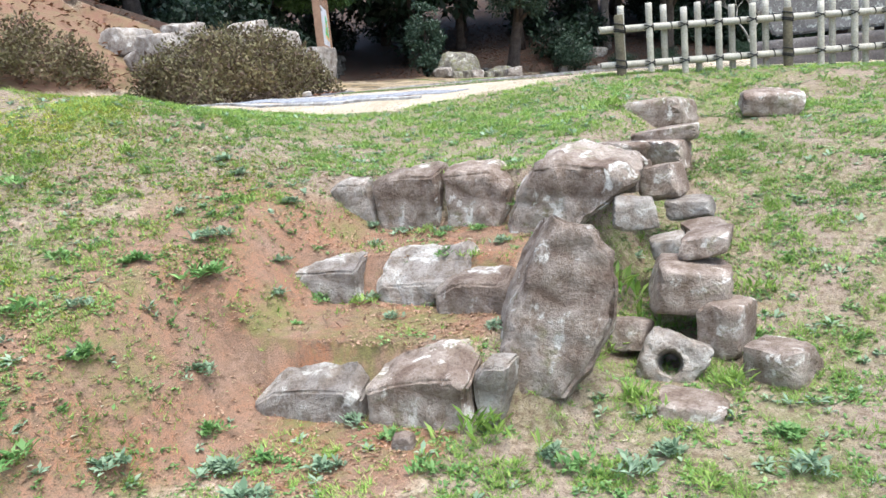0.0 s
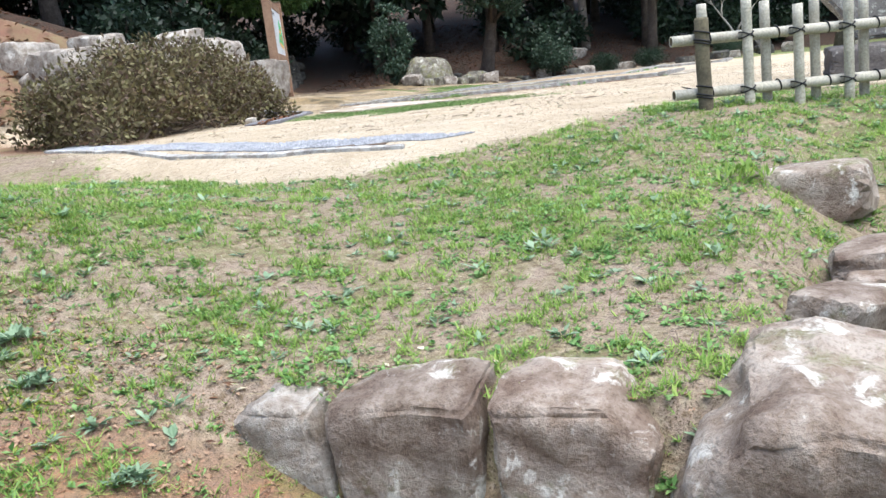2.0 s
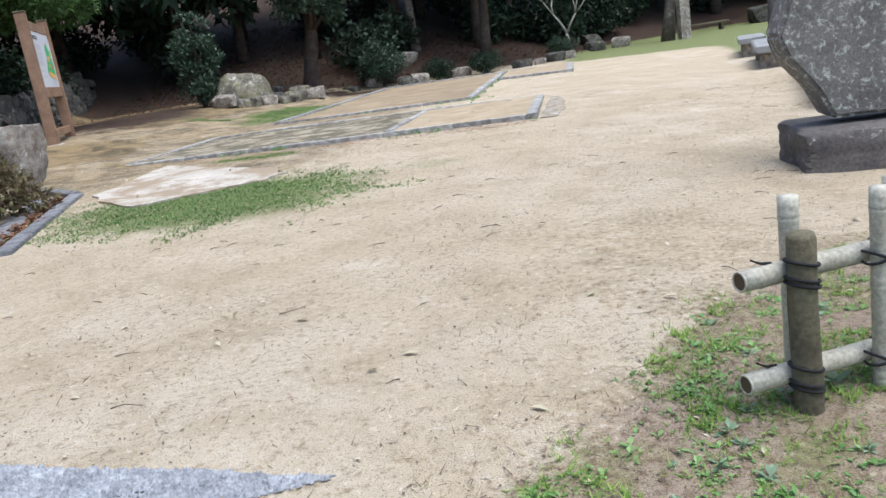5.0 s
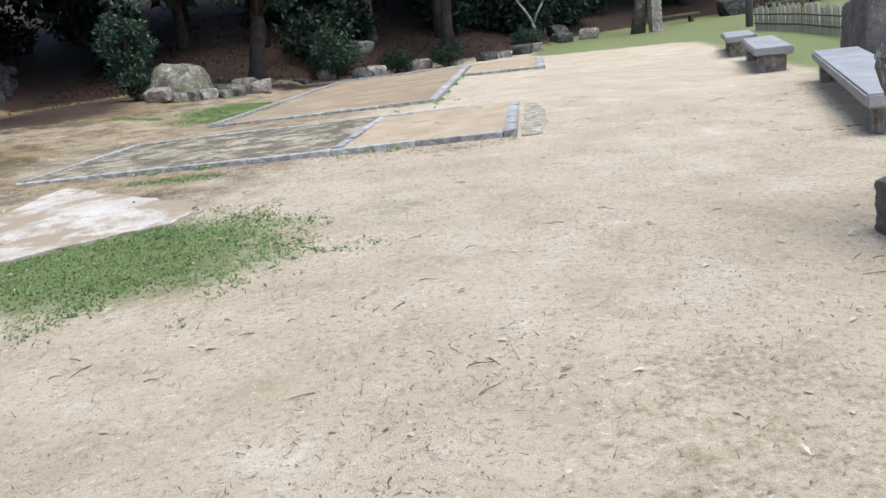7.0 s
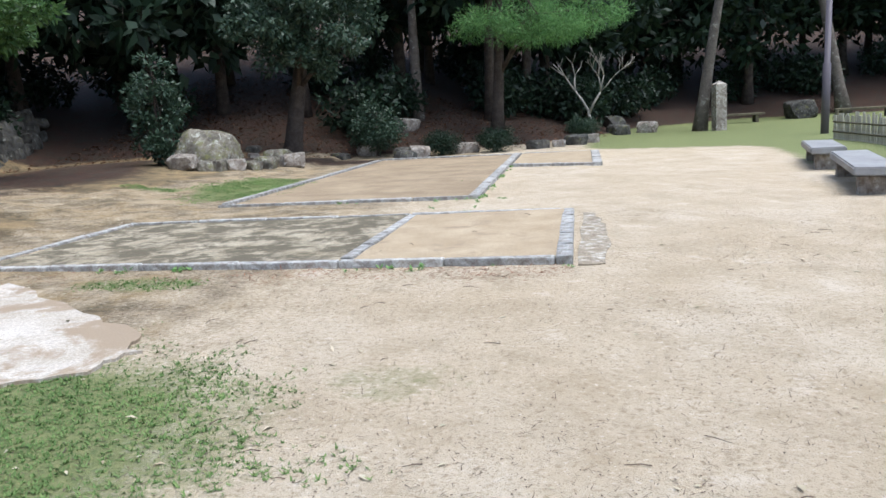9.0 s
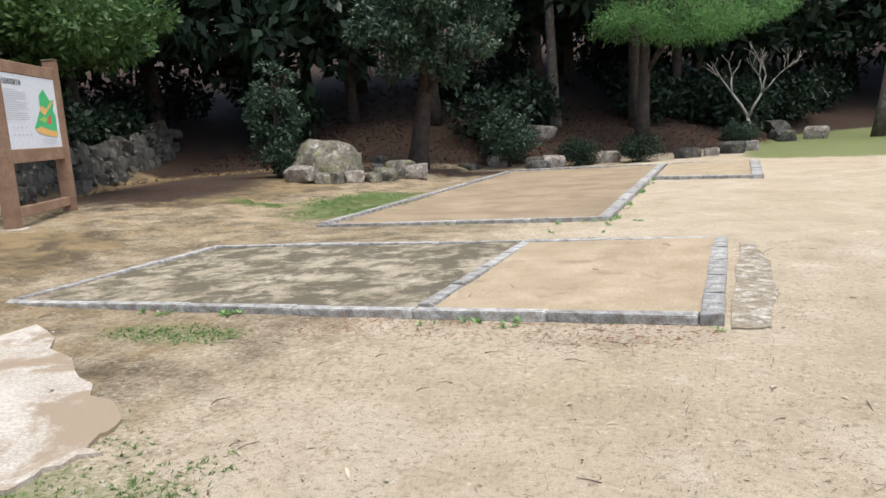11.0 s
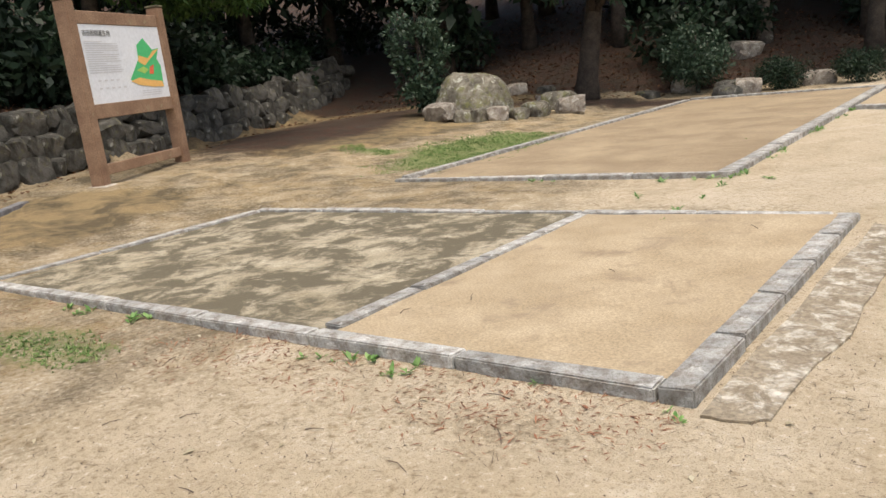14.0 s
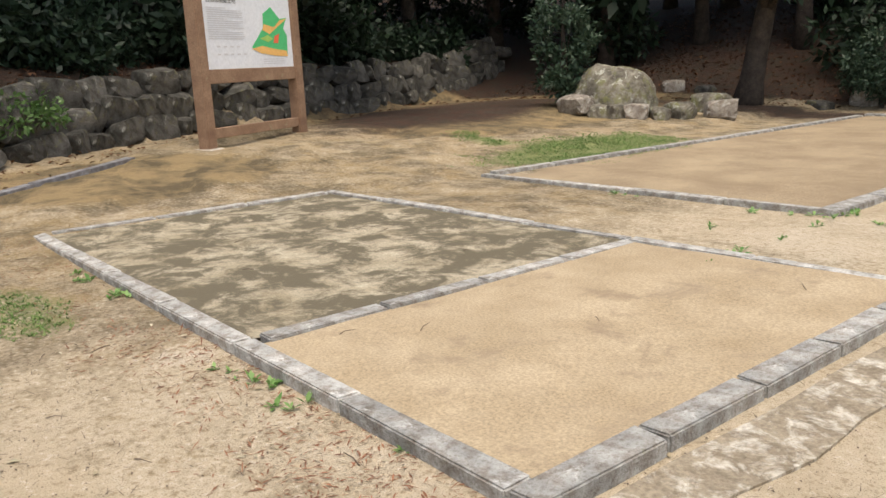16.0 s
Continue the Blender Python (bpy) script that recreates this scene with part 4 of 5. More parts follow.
# ---- monument ----
def monument():
    e = tagged(new("stone_monument"), "lichen-spotted grey slab on a dark stone base", "monument")
    base_z = gz(0.3, 11.2) - 0.06
    e.matrix_basis = pose(0.49, 10.90, base_z, 0, 0, 4)
    pl = rock_mesh("base", 1.9, 0.95, 0.56, 201, M_PLINTH, 1.2, 5, 0.02, planes=4)
    child(e, "base", pl, pose(0, 0, 0.15))
    half = [(0.0, -0.63), (0.22, -0.74), (0.45, -0.92), (0.60, -0.98), (0.78, -0.92), (1.05, -0.82), (1.4, -0.75), (1.75, -0.67), (2.0, -0.55), (2.15, -0.3), (2.2, 0.0), (2.1, 0.35), (1.9, 0.6), (1.4, 0.78), (0.9, 0.86), (0.4, 0.75), (0.0, 0.62)]
    bm = bmesh.new()
    vs = [bm.verts.new((x, -0.16, z)) for z, x in half]
    f = bm.faces.new(vs)
    ext = bmesh.ops.extrude_face_region(bm, geom=[f])
    for v in ext["geom"]:
        if isinstance(v, bmesh.types.BMVert):
            v.co.y += 0.32
    bmesh.ops.recalc_face_normals(bm, faces=bm.faces)
    bmesh.ops.bevel(bm, geom=bm.edges[:], offset=0.025, segments=2, affect="EDGES")
    bmesh.ops.triangulate(bm, faces=bm.faces[:])
    for _ in range(3):
        bmesh.ops.subdivide_edges(bm, edges=[q for q in bm.edges if q.calc_length() > 0.14], cuts=1)
        bmesh.ops.triangulate(bm, faces=bm.faces[:])
    bm.normal_update()
    for v in bm.verts:
        v.co += v.normal * 0.015 * noise.noise(v.co * 5)
    me = bpy.data.meshes.new("slab")
    bm.to_mesh(me)
    bm.free()
    me.materials.append(M_MONUMENT)
    child(e, "slab", me, pose(0.06, -0.02, 0.415))


monument()


# ---- benches, far fence, lamp, pillar ----
def bench(x, y, turn, length, label):
    e = tagged(new("stone_bench"), label, "bench", "stone benches")
    z = gz(x, y)
    e.matrix_basis = pose(x, y, z, 0, 0, turn)
    child(e, "seat", bevel_box("seat", length, 0.60, 0.13, M_BENCH, 0.02, 0.008, int(length * 10), 2), pose(0, 0, 0.28))
    for s in (-1, 1):
        child(e, "leg", bevel_box("leg", 0.24, 0.42, 0.37, M_ROCK_GREY, 0.03, 0.02, 5, 2), pose(s * (length / 2 - 0.28), 0, -0.09))


bench(2.08, 22.1, 80, 3.0, "grey granite slab bench on stone blocks")
bench(2.45, 25.5, 80, 2.2, "grey granite slab bench on the lawn")
bench(1.60, 16.46, 77, 5.0, "long grey granite slab bench beside a boulder")
stone("dark lichened boulder behind the bench", 3.2, 19.5, 0.25, 1.5, 1.3, 1.6, 211, M_PLINTH, name="boulder", boxy=0.5, detail=5)


def far_fence():
    e = tagged(new("picket_fence"), "low fence of split bamboo pickets tied with rope", "fence")
    pts = [(4.4, 31.5), (4.7, 28.5), (4.9, 25), (4.8, 21.5), (4.6, 18)]
    r = random.Random(8)
    me = [mesh_of("picket", *tube_data([(0, 0, -0.1), (0, 0, 0.62 + 0.05 * k)], [0.032, 0.028], 8), M_BAMBOO) for k in range(3)]
    for (a, b), (c, d) in zip(pts[:-1], pts[1:]):
        n = int(math.hypot(c - a, d - b) / 0.11)
        for i in range(n):
            t = i / n
            x, y = a + (c - a) * t, b + (d - b) * t
            child(e, "picket", me[r.randrange(3)], pose(x, y, gz(x, y), r.uniform(-3, 3), r.uniform(-3, 3), 0))
    for h in (0.2, 0.45):
        v, f = tube_data([(x - 0.04, y, gz(x, y) + h) for x, y in pts], [0.022] * len(pts), 8)
        child(e, "rail", mesh_of("rail", v, f, M_LOG))
    for x, y in pts:
        v, f = tube_data([(x + 0.05, y, gz(x, y) - 0.1), (x + 0.05, y, gz(x, y) + 0.75)], [0.05, 0.045], 10)
        child(e, "post", mesh_of("post", v, f, M_LOG))


far_fence()
lx, ly = 4.85, 34.0
v, f = tube_data([(0, 0, -0.2), (0, 0, 2.0), (0, 0, 2.02), (0, 0, 5.5)], [0.115, 0.115, 0.085, 0.08], 14)
lamp = tagged(new("lamp_post"), "slim dark painted lamp post on the lawn", "lamp post")
lamp.matrix_basis = pose(lx, ly, gz(lx, ly), 0, 1.0, 0)
child(lamp, "pole", mesh_of("pole", v, f, M_LAMP, True))
child(lamp, "head", mesh_of("head", *tube_data([(0, 0, 5.5), (0, 0, 5.55), (0, 0, 5.8), (0, 0, 5.9)], [0.1, 0.2, 0.22, 0.05], 14), M_LAMP))
bm = bmesh.new()
v, f = box_data(-0.2, 0.2, -0.2, 0.2, -0.2, 1.62)
vs = [bm.verts.new(p) for p in v] + [bm.verts.new((0, 0, 1.76))]
for q in f:
    if q != (4, 5, 7, 6):
        bm.faces.new([vs[i] for i in q])
for a, b in ((4, 5), (5, 7), (7, 6), (6, 4)):
    bm.faces.new((vs[a], vs[b], vs[8]))
bmesh.ops.recalc_face_normals(bm, faces=bm.faces)
bmesh.ops.bevel(bm, geom=bm.edges[:], offset=0.012, segments=1, affect="EDGES")
pme = bpy.data.meshes.new("stone_pillar")
bm.to_mesh(pme)
bm.free()
pme.materials.append(M_ROCK_GREY)
pil = tagged(new("stone_pillar", pme), "square pale granite pillar with a pointed top", "pillar")
pil.matrix_basis = pose(2.75, 39.2, gz(2.75, 39.2), 0, 0, 15)
for x, y, t in ((4.3, 44.5, 8), (9.0, 43.5, -5)):
    e = tagged(new("low_bench"), "dark low plank bench at the wood's edge", "bench", "low benches")
    e.matrix_basis = pose(x, y, gz(x, y), 0, 0, t)
    child(e, "seat", bevel_box("seat", 2.2, 0.5, 0.09, M_LOG, 0.01), pose(0, 0, 0.3))
    for s in (-0.8, 0.8):
        child(e, "leg", bevel_box("leg", 0.14, 0.4, 0.4, M_LOG, 0.01), pose(s, 0, -0.09))


# ---- information sign ----
def info_sign():
    a, b = Vector((-11.36, 18.63)), Vector((-12.30, 20.61))
    d = b - a
    ang = math.degrees(math.atan2(d.y, d.x))
    w = d.length
    e = tagged(new("information_sign"), "wooden framed information board with a coloured map", "sign")
    z = (gz(*a) + gz(*b)) / 2 - 0.05
    e.matrix_basis = pose(a.x, a.y, z, 0, 0, ang)
    post = bevel_box("post", 0.17, 0.19, 2.52, M_SIGNWOOD, 0.012, 0.003, 1, 2)
    for x in (0, w):
        child(e, "post", post, pose(x, 0, -0.1))
        child(e, "foot", bevel_box("foot", 0.30, 0.32, 0.16, M_CONCRETE, 0.02), pose(x, 0, -0.12))
        child(e, "cap", bevel_box("cap", 0.18, 0.20, 0.03, M_LOG, 0.006), pose(x, 0, 2.42))
    child(e, "top_rail", bevel_box("top_rail", w - 0.17, 0.12, 0.17, M_SIGNWOOD, 0.008), pose(w / 2, 0, 2.13))
    child(e, "mid_rail", bevel_box("mid_rail", w - 0.17, 0.13, 0.19, M_SIGNWOOD, 0.008), pose(w / 2, 0, 0.90))
    child(e, "low_rail", bevel_box("low_rail", w - 0.17, 0.10, 0.14, M_SIGNWOOD, 0.008), pose(w / 2, 0, 0.16))
    pw, ph, zb = w - 0.18, 1.04, 1.09
    child(e, "panel", bevel_box("panel", pw, 0.04, ph, M_PANEL, 0.003), pose(w / 2, -0.03, zb))
    face = -0.053
    x0 = w / 2 - pw / 2

    def patch(name, pts, mat, lift):
        V = [(x0 + pw * u, face - lift, zb + ph * v) for u, v in pts]
        child(e, name, mesh_of(name, V, [tuple(range(len(V)))], mat))

    patch("map", [(0.50, 0.28), (0.60, 0.20), (0.78, 0.17), (0.93, 0.16), (0.94, 0.45), (0.90, 0.55), (0.95, 0.70), (0.86, 0.68), (0.76, 0.84), (0.66, 0.74), (0.65, 0.55), (0.58, 0.42)], M_MAPGREEN, 0.002)
    patch("map", [(0.50, 0.26), (0.60, 0.20), (0.78, 0.16), (0.93, 0.15), (0.92, 0.23), (0.76, 0.26), (0.62, 0.30)], M_MAPORANGE, 0.004)
    patch("map", [(0.64, 0.52), (0.72, 0.46), (0.82, 0.56), (0.95, 0.69), (0.86, 0.66), (0.78, 0.56), (0.66, 0.60)], M_MAPORANGE, 0.0045)
    patch("map", [(0.60, 0.40), (0.70, 0.35), (0.76, 0.40), (0.70, 0.45)], M_MAPLIME, 0.0045)
    patch("map", [(0.76, 0.34), (0.82, 0.34), (0.84, 0.47), (0.78, 0.44)], M_MAPRED, 0.005)
    r = random.Random(3)
    V, F = [], []
    for i in range(15):
        y = 0.78 - i * 0.028
        V2 = [(x0 + pw * u, face - 0.002, zb + ph * v) for u, v in ((0.05, y), (0.05 + 0.40 * r.uniform(0.8, 1) if i % 5 else 0.25, y), (0.05 + 0.38 if i % 5 else 0.25, y + 0.012), (0.05, y + 0.012))]
        F.append(tuple(range(len(V), len(V) + 4)))
        V += V2
    for i in range(9):
        u, y = 0.12 + 0.07 * (i % 5), 0.18 + 0.1 * (i // 5)
        F.append(tuple(range(len(V), len(V) + 4)))
        V += [(x0 + pw * a_, face - 0.002, zb + ph * b_) for a_, b_ in ((u, y), (u + 0.035, y), (u + 0.035, y + 0.02), (u, y + 0.02))]
    for i in range(3):
        y = 0.05 + i * 0.03
        F.append(tuple(range(len(V), len(V) + 4)))
        V += [(x0 + pw * a_, face - 0.002, zb + ph * b_) for a_, b_ in ((0.62, y), (0.88, y), (0.88, y + 0.01), (0.62, y + 0.01))]
    tagged(child(e, "small_print", mesh_of("small_print", V, F, M_INK)), kind="stuff")
    cu = bpy.data.curves.new("heading", "FONT")
    cu.body = "\u5409\u7530\u677e\u9670\u8a95\u751f\u5730"
    cu.size = 0.09
    cu.extrude = 0.001
    cu.materials.append(M_DARKINK)
    child(e, "heading", cu, pose(x0 + pw * 0.05, face - 0.002, zb + ph * 0.86, 90, 0, 0))


info_sign()


# ---- retaining wall and boulders of the hill foot ----
WALL_STONES = [rock_mesh("wall_stone", 0.62, 0.5, 0.42, 300 + k, M_ROCK_DARK, 0.75, 3, 0.04) for k in range(7)]


def retaining_wall():
    e = tagged(new("wall_retaining"), "dry-laid dark mossy stone retaining wall", "wall", kind="structure")
    r = random.Random(12)
    line = [(-10.6, 14.2), (-11.9, 16.1), (-13.2, 18.4), (-14.7, 22.2), (-16.1, 25.8), (-17.5, 30)]
    for (x0, y0), (x1, y1) in zip(line[:-1], line[1:]):
        d = math.hypot(x1 - x0, y1 - y0)
        ang = math.degrees(math.atan2(y1 - y0, x1 - x0))
        for row in range(3):
            s = r.uniform(0, 0.3)
            while s < d:
                w = r.uniform(0.28, 0.95)
                t = (s + w / 2) / d
                x, y = x0 + (x1 - x0) * t, y0 + (y1 - y0) * t
                nxv, nyv = -(y1 - y0) / d, (x1 - x0) / d
                x, y = x + nxv * (row * 0.12), y + nyv * (row * 0.12)
                zb = gz(x0 + (x1 - x0) * t - nxv * 0.5, y0 + (y1 - y0) * t - nyv * 0.5)
                m = pose(x, y, zb + 0.12 + row * 0.33 + r.uniform(-0.05, 0.05), r.uniform(-20, 20), r.uniform(-22, 22), ang + r.uniform(-22, 22))
                child(e, "wall_stone", WALL_STONES[r.randrange(7)], m @ Matrix.Diagonal((w / 0.54, 1.0, r.uniform(0.8, 1.5), 1)))
                s += w * 0.93


retaining_wall()


def placed(label, x, y, sx, sy, sz, seed, mat, sink=0.12, rz=0, group="", **kw):
    return stone(label, x, y, gz(x, y) + sz / 2 - sink, sx, sy, sz, seed, mat, rz=rz, group=group, **kw)


placed("domed grey lichened boulder on small stones", -10.85, 26.7, 2.5, 1.8, 1.6, 221, M_BOULDER, 0.60, name="boulder", boxy=0.0, planes=30, taper=0.48, rough=0.05, detail=5, flat_top=0.9)
for i, (x, y, s) in enumerate(((-11.0, 25.75, 0.55), (-10.5, 25.85, 0.40), (-10.2, 26.0, 0.42), (-9.9, 26.2, 0.45), (-9.65, 26.5, 0.4), (-9.5, 26.9, 0.5), (-9.1, 27.6, 0.55), (-9.7, 28.2, 0.6))):
    placed("small grey edging rock round the boulder", x, y, s * 1.3, s, s * 0.85, 230 + i, M_BOULDER if i % 3 else M_ROCK_GREY, 0.1, i * 37, "rocks round the boulder", boxy=0.5, detail=3)
for i, (x, y, s) in enumerate(((-12.5, 29.6, 0.5), (-11.9, 30.2, 0.6), (-11.2, 30.4, 0.5), (-10.9, 29.6, 0.45), (-8.9, 31.0, 0.6), (-8.3, 31.7, 0.7), (-7.1, 31.3, 0.75), (-6.6, 31.0, 0.8), (-6.9, 30.4, 0.65), (-5.4, 32.0, 0.8), (-3.4, 32.4, 0.7), (-2.8, 32.9, 0.6), (-2.3, 33.4, 0.8), (-1.9, 34.3, 0.7), (-0.8, 38.6, 0.9), (0.3, 40.0, 1.0), (-0.9, 40.2, 1.1), (-8.6, 33.2, 1.3), (-9.0, 34.0, 1.5), (-7.6, 34.2, 0.9), (7.2, 46, 1.6))):
    placed("grey-brown border rock among dead leaves", x, y, s * 1.0, s * 0.8, s * 0.62, 250 + i, M_ROCK_GREY if i % 2 else M_ROCK_DARK, 0.15, i * 41, "border rocks", boxy=0.55, detail=3)
# rocks above the hedge
for i, (x, y, sx, sz, up) in enumerate(((-10.5, 10.9, 0.75, 0.6, 1.05), (-9.6, 10.4, 0.6, 0.45, 0.75), (-8.8, 10.1, 1.2, 0.7, 0.65), (-8.8, 11.1, 1.1, 0.75, 0.65), (-8.75, 12.0, 1.0, 0.8, 0.60), (-8.75, 12.8, 0.85, 0.85, 0.62), (-8.2, 13.1, 0.65, 0.8, 0.30), (-9.2, 12.6, 0.55, 0.6, 1.05), (-9.5, 14.0, 0.9, 0.9, 0.3), (-9.5, 11.2, 0.5, 0.5, 1.1))):
    ob = placed("large pale grey rock above the azalea hedge", x, y, 0.8, sx * 1.15, sz * 1.1, 280 + i, M_ROCK_GREY, 0.0, 0, "rocks above the hedge", boxy=0.7, detail=4)
    ob.location.z = 0.08 + up + sz / 2 - 0.15


# ---- plants ----
RNG = np.random.default_rng(7)


def hedge(x, y, sx, sy, h, seed, label):
    rng = np.random.default_rng(seed)
    e = tagged(new("azalea_hedge"), label, "hedge", "azalea hedges")
    e.matrix_basis = pose(x, y, gz(x + 0.5, y), 0, 0, 4)
    n = 420
    u = rng.uniform(-1, 1, (n, 2))
    k = np.clip(1 - (np.abs(u) ** 3).sum(1) * 0.5, 0.1, 1)
    c = np.stack([u[:, 0] * sx / 2, u[:, 1] * sy / 2, h * k * rng.uniform(0.12, 0.95, n)], 1)
    tagged(child(e, "foliage", leaf_cloud("foliage", c, (0.19, 0.19, 0.16), 19000, 0.068, 0.036, M_HEDGE, rng, up=0.3)), kind="stuff")
    parts = []
    for i in range(40):
        a = rng.uniform(-0.75, 0.75, 2)
        b = c[rng.integers(0, n)]
        parts.append(tube_data([(a[0] * sx / 2, a[1] * sy / 2, -0.05), (b[0] * 0.5 + a[0] * sx / 4, b[1] * 0.5 + a[1] * sy / 4, b[2] * 0.5), tuple(b)], [0.015, 0.01, 0.004], 5))
    child(e, "branches", mesh_of("branches", *join(parts), M_TWIG))


hedge(-7.85, 10.4, 1.4, 3.9, 1.15, 1, "clipped azalea hedge with brownish winter leaves")
hedge(-10.0, 7.1, 1.5, 4.4, 1.1, 2, "low azalea hedge on the bank")


def tree(name, label, x, y, height, r0, crown, leaves, size, mat, bark, seed, lean=(0.0, 0.0), clumps=90, clump=0.45, limbs=9, base_limb=0.4, width=0.45, droop=0.2, group=""):
    """A tapered, bent trunk, limbs that reach into the crown, and a crown of separate leaves. crown: centre and radii from the foot."""
    rng = np.random.default_rng(seed)
    e = tagged(new(name), label, "tree" if "bush" not in name else "bush", group)
    e.matrix_basis = pose(x, y, gz(x, y))
    pts, rad = [], []
    for i in range(9):
        t = i / 8
        pts.append((lean[0] * t + 0.06 * height * 0.2 * math.sin(3 * t + seed), lean[1] * t + 0.05 * height * 0.2 * math.sin(4 * t + seed * 2), -0.2 + (height + 0.2) * t))
        rad.append(r0 * (1.35 if i == 0 else 1 - 0.75 * t))
    parts = [tube_data(pts, rad, 9)]
    cc, cr = np.array(crown[0]), np.array(crown[1])
    g = rng.normal(size=(clumps, 3))
    g /= np.linalg.norm(g, axis=1)[:, None]
    cen = cc + g * cr * (rng.random((clumps, 1)) ** 0.35)
    for i in range(limbs):
        t = base_limb + (1 - base_limb) * i / limbs
        k = min(8, int(t * 8))
        p = Vector(pts[k])
        q = Vector(cen[rng.integers(0, clumps)])
        m = (p + q) / 2 + Vector((0, 0, 0.12 * (q - p).length))
        parts.append(tube_data([p, m, q], [r0 * 0.35, r0 * 0.2, r0 * 0.06], 5))
    child(e, "trunk", mesh_of("trunk", *join(parts), bark, True))
    if leaves:
        tagged(child(e, "crown", leaf_cloud("crown", cen, (clump, clump, clump * 0.7), leaves, size, size * width, mat, rng, droop=droop)), kind="stuff")
    return e


# the trees that can be told apart
tree("evergreen_tree", "dark trunked evergreen with silvery green leaves", -9.9, 30.0, 5.2, 0.27, ((0.8, -0.6, 3.6), (1.9, 1.5, 1.4)), 12000, 0.15, M_LEAF_SILVER, M_BARK, 401, (0.9, -0.2), 70, 0.4)
tree("sapling", "young bushy evergreen behind the boulder", -11.95, 26.4, 2.4, 0.05, ((0.05, 0, 1.25), (0.6, 0.5, 1.25)), 3000, 0.125, M_LEAF_SILVER, M_BARK, 403, (0.15, 0), 45, 0.22, base_limb=0.15, droop=-0.1)
tree("broadleaf_bush", "round glossy evergreen bush at the wood's edge", -7.9, 31.6, 1.3, 0.05, ((0, 0, 0.85), (0.8, 0.7, 0.65)), 4500, 0.10, M_LEAF_SILVER, M_BARK, 405, (0, 0), 60, 0.25, base_limb=0.1)
for i, (x, y, s) in enumerate(((-6.0, 31.4, 0.75), (-4.5, 31.7, 0.8), (-2.1, 36.6, 0.75))):
    tree("clipped_bush", "small rounded clipped evergreen bush", x, y, 0.7 * s, 0.03, ((0, 0, 0.42 * s), (0.72 * s, 0.6 * s, 0.42 * s)), 4200, 0.06, M_LEAF_SILVER if i == 2 else M_LEAF_SHADED, M_BARK, 410 + i, (0, 0), 80, 0.17, base_limb=0.1, group="clipped bushes")
tree("pine_tree", "pine with bright green needles hanging over the sand", -4.75, 34.4, 7.5, 0.2, ((1.6, -1.3, 3.2), (2.7, 1.4, 0.55)), 14000, 0.17, M_PINE, M_BARK, 421, (0.3, 0), 75, 0.38, 10, 0.25, width=0.09, droop=0.1)
tree("lichened_tree", "slim tree with pale lichened trunk", -7.5, 35.3, 9, 0.19, ((0, 0, 7), (2.2, 2.2, 1.6)), 5000, 0.16, M_LEAF_SHADED, M_PALEBARK, 423, (0.3, 0), 60, 0.6, base_limb=0.6)
tree("leaning_tree", "tall leaning tree with pale grey bark", 2.2, 39.5, 10, 0.23, ((1.4, 0, 9), (2.5, 2.5, 1.6)), 6000, 0.16, M_LEAF_SHADED, M_PALEBARK, 425, (1.5, 0), 60, 0.6, base_limb=0.75)
tree("leaning_tree", "brown leaning pine trunk beyond the lawn", 9.3, 47, 10, 0.28, ((-2, 0, 9), (2.5, 2.5, 1.6)), 6000, 0.16, M_LEAF_SHADED, M_PALEBARK, 427, (-2.2, 0), 60, 0.6, base_limb=0.75)
tree("overhanging_tree", "broadleaf tree with fresh green leaves over the wall", -16.6, 22.0, 5.6, 0.2, ((2.6, 0.9, 2.1), (2.2, 1.7, 0.8)), 13000, 0.15, M_LEAF_BRIGHT, M_BARK, 429, (0.7, 0.3), 90, 0.42)
tree("wall_bush", "small evergreen shrub growing on the stone wall", -12.3, 16.6, 0.6, 0.03, ((0, 0, 0.5), (0.5, 0.5, 0.3)), 900, 0.09, M_LEAF_BRIGHT, M_BARK, 431, (0, 0), 20, 0.18, base_limb=0.1)


def bare_tree():
    rng = random.Random(5)
    parts = []

    def grow(p, d, length, r, depth):
        q = p + d * length
        mid = (p + q) / 2 + Vector((rng.uniform(-1, 1), rng.uniform(-1, 1), 0)) * length * 0.06
        parts.append(tube_data([p, mid, q], [r, r * 0.85, r * 0.65], 6))
        if depth:
            for _ in range(rng.choice((2, 3))):
                n = (d + Vector((rng.uniform(-1, 1), rng.uniform(-0.6, 0.6), rng.uniform(-0.3, 0.7))) * 0.75).normalized()
                grow(q, n, length * rng.uniform(0.6, 0.85), r * 0.6, depth - 1)

    grow(Vector((0, 0, -0.1)), Vector((-0.1, 0, 1)), 0.85, 0.075, 0)
    grow(Vector((-0.06, 0, 0.7)), Vector((-0.5, 0, 0.85)).normalized(), 0.9, 0.055, 3)
    grow(Vector((-0.06, 0, 0.7)), Vector((0.45, 0, 0.8)).normalized(), 0.8, 0.05, 4)
    e = tagged(new("bare_tree", mesh_of("bare_tree", *join(parts), M_BAREWOOD, True)), "small leafless tree with pale bare branches", "tree")
    e.matrix_basis = pose(-1.76, 37.5, gz(-1.76, 37.5))


bare_tree()

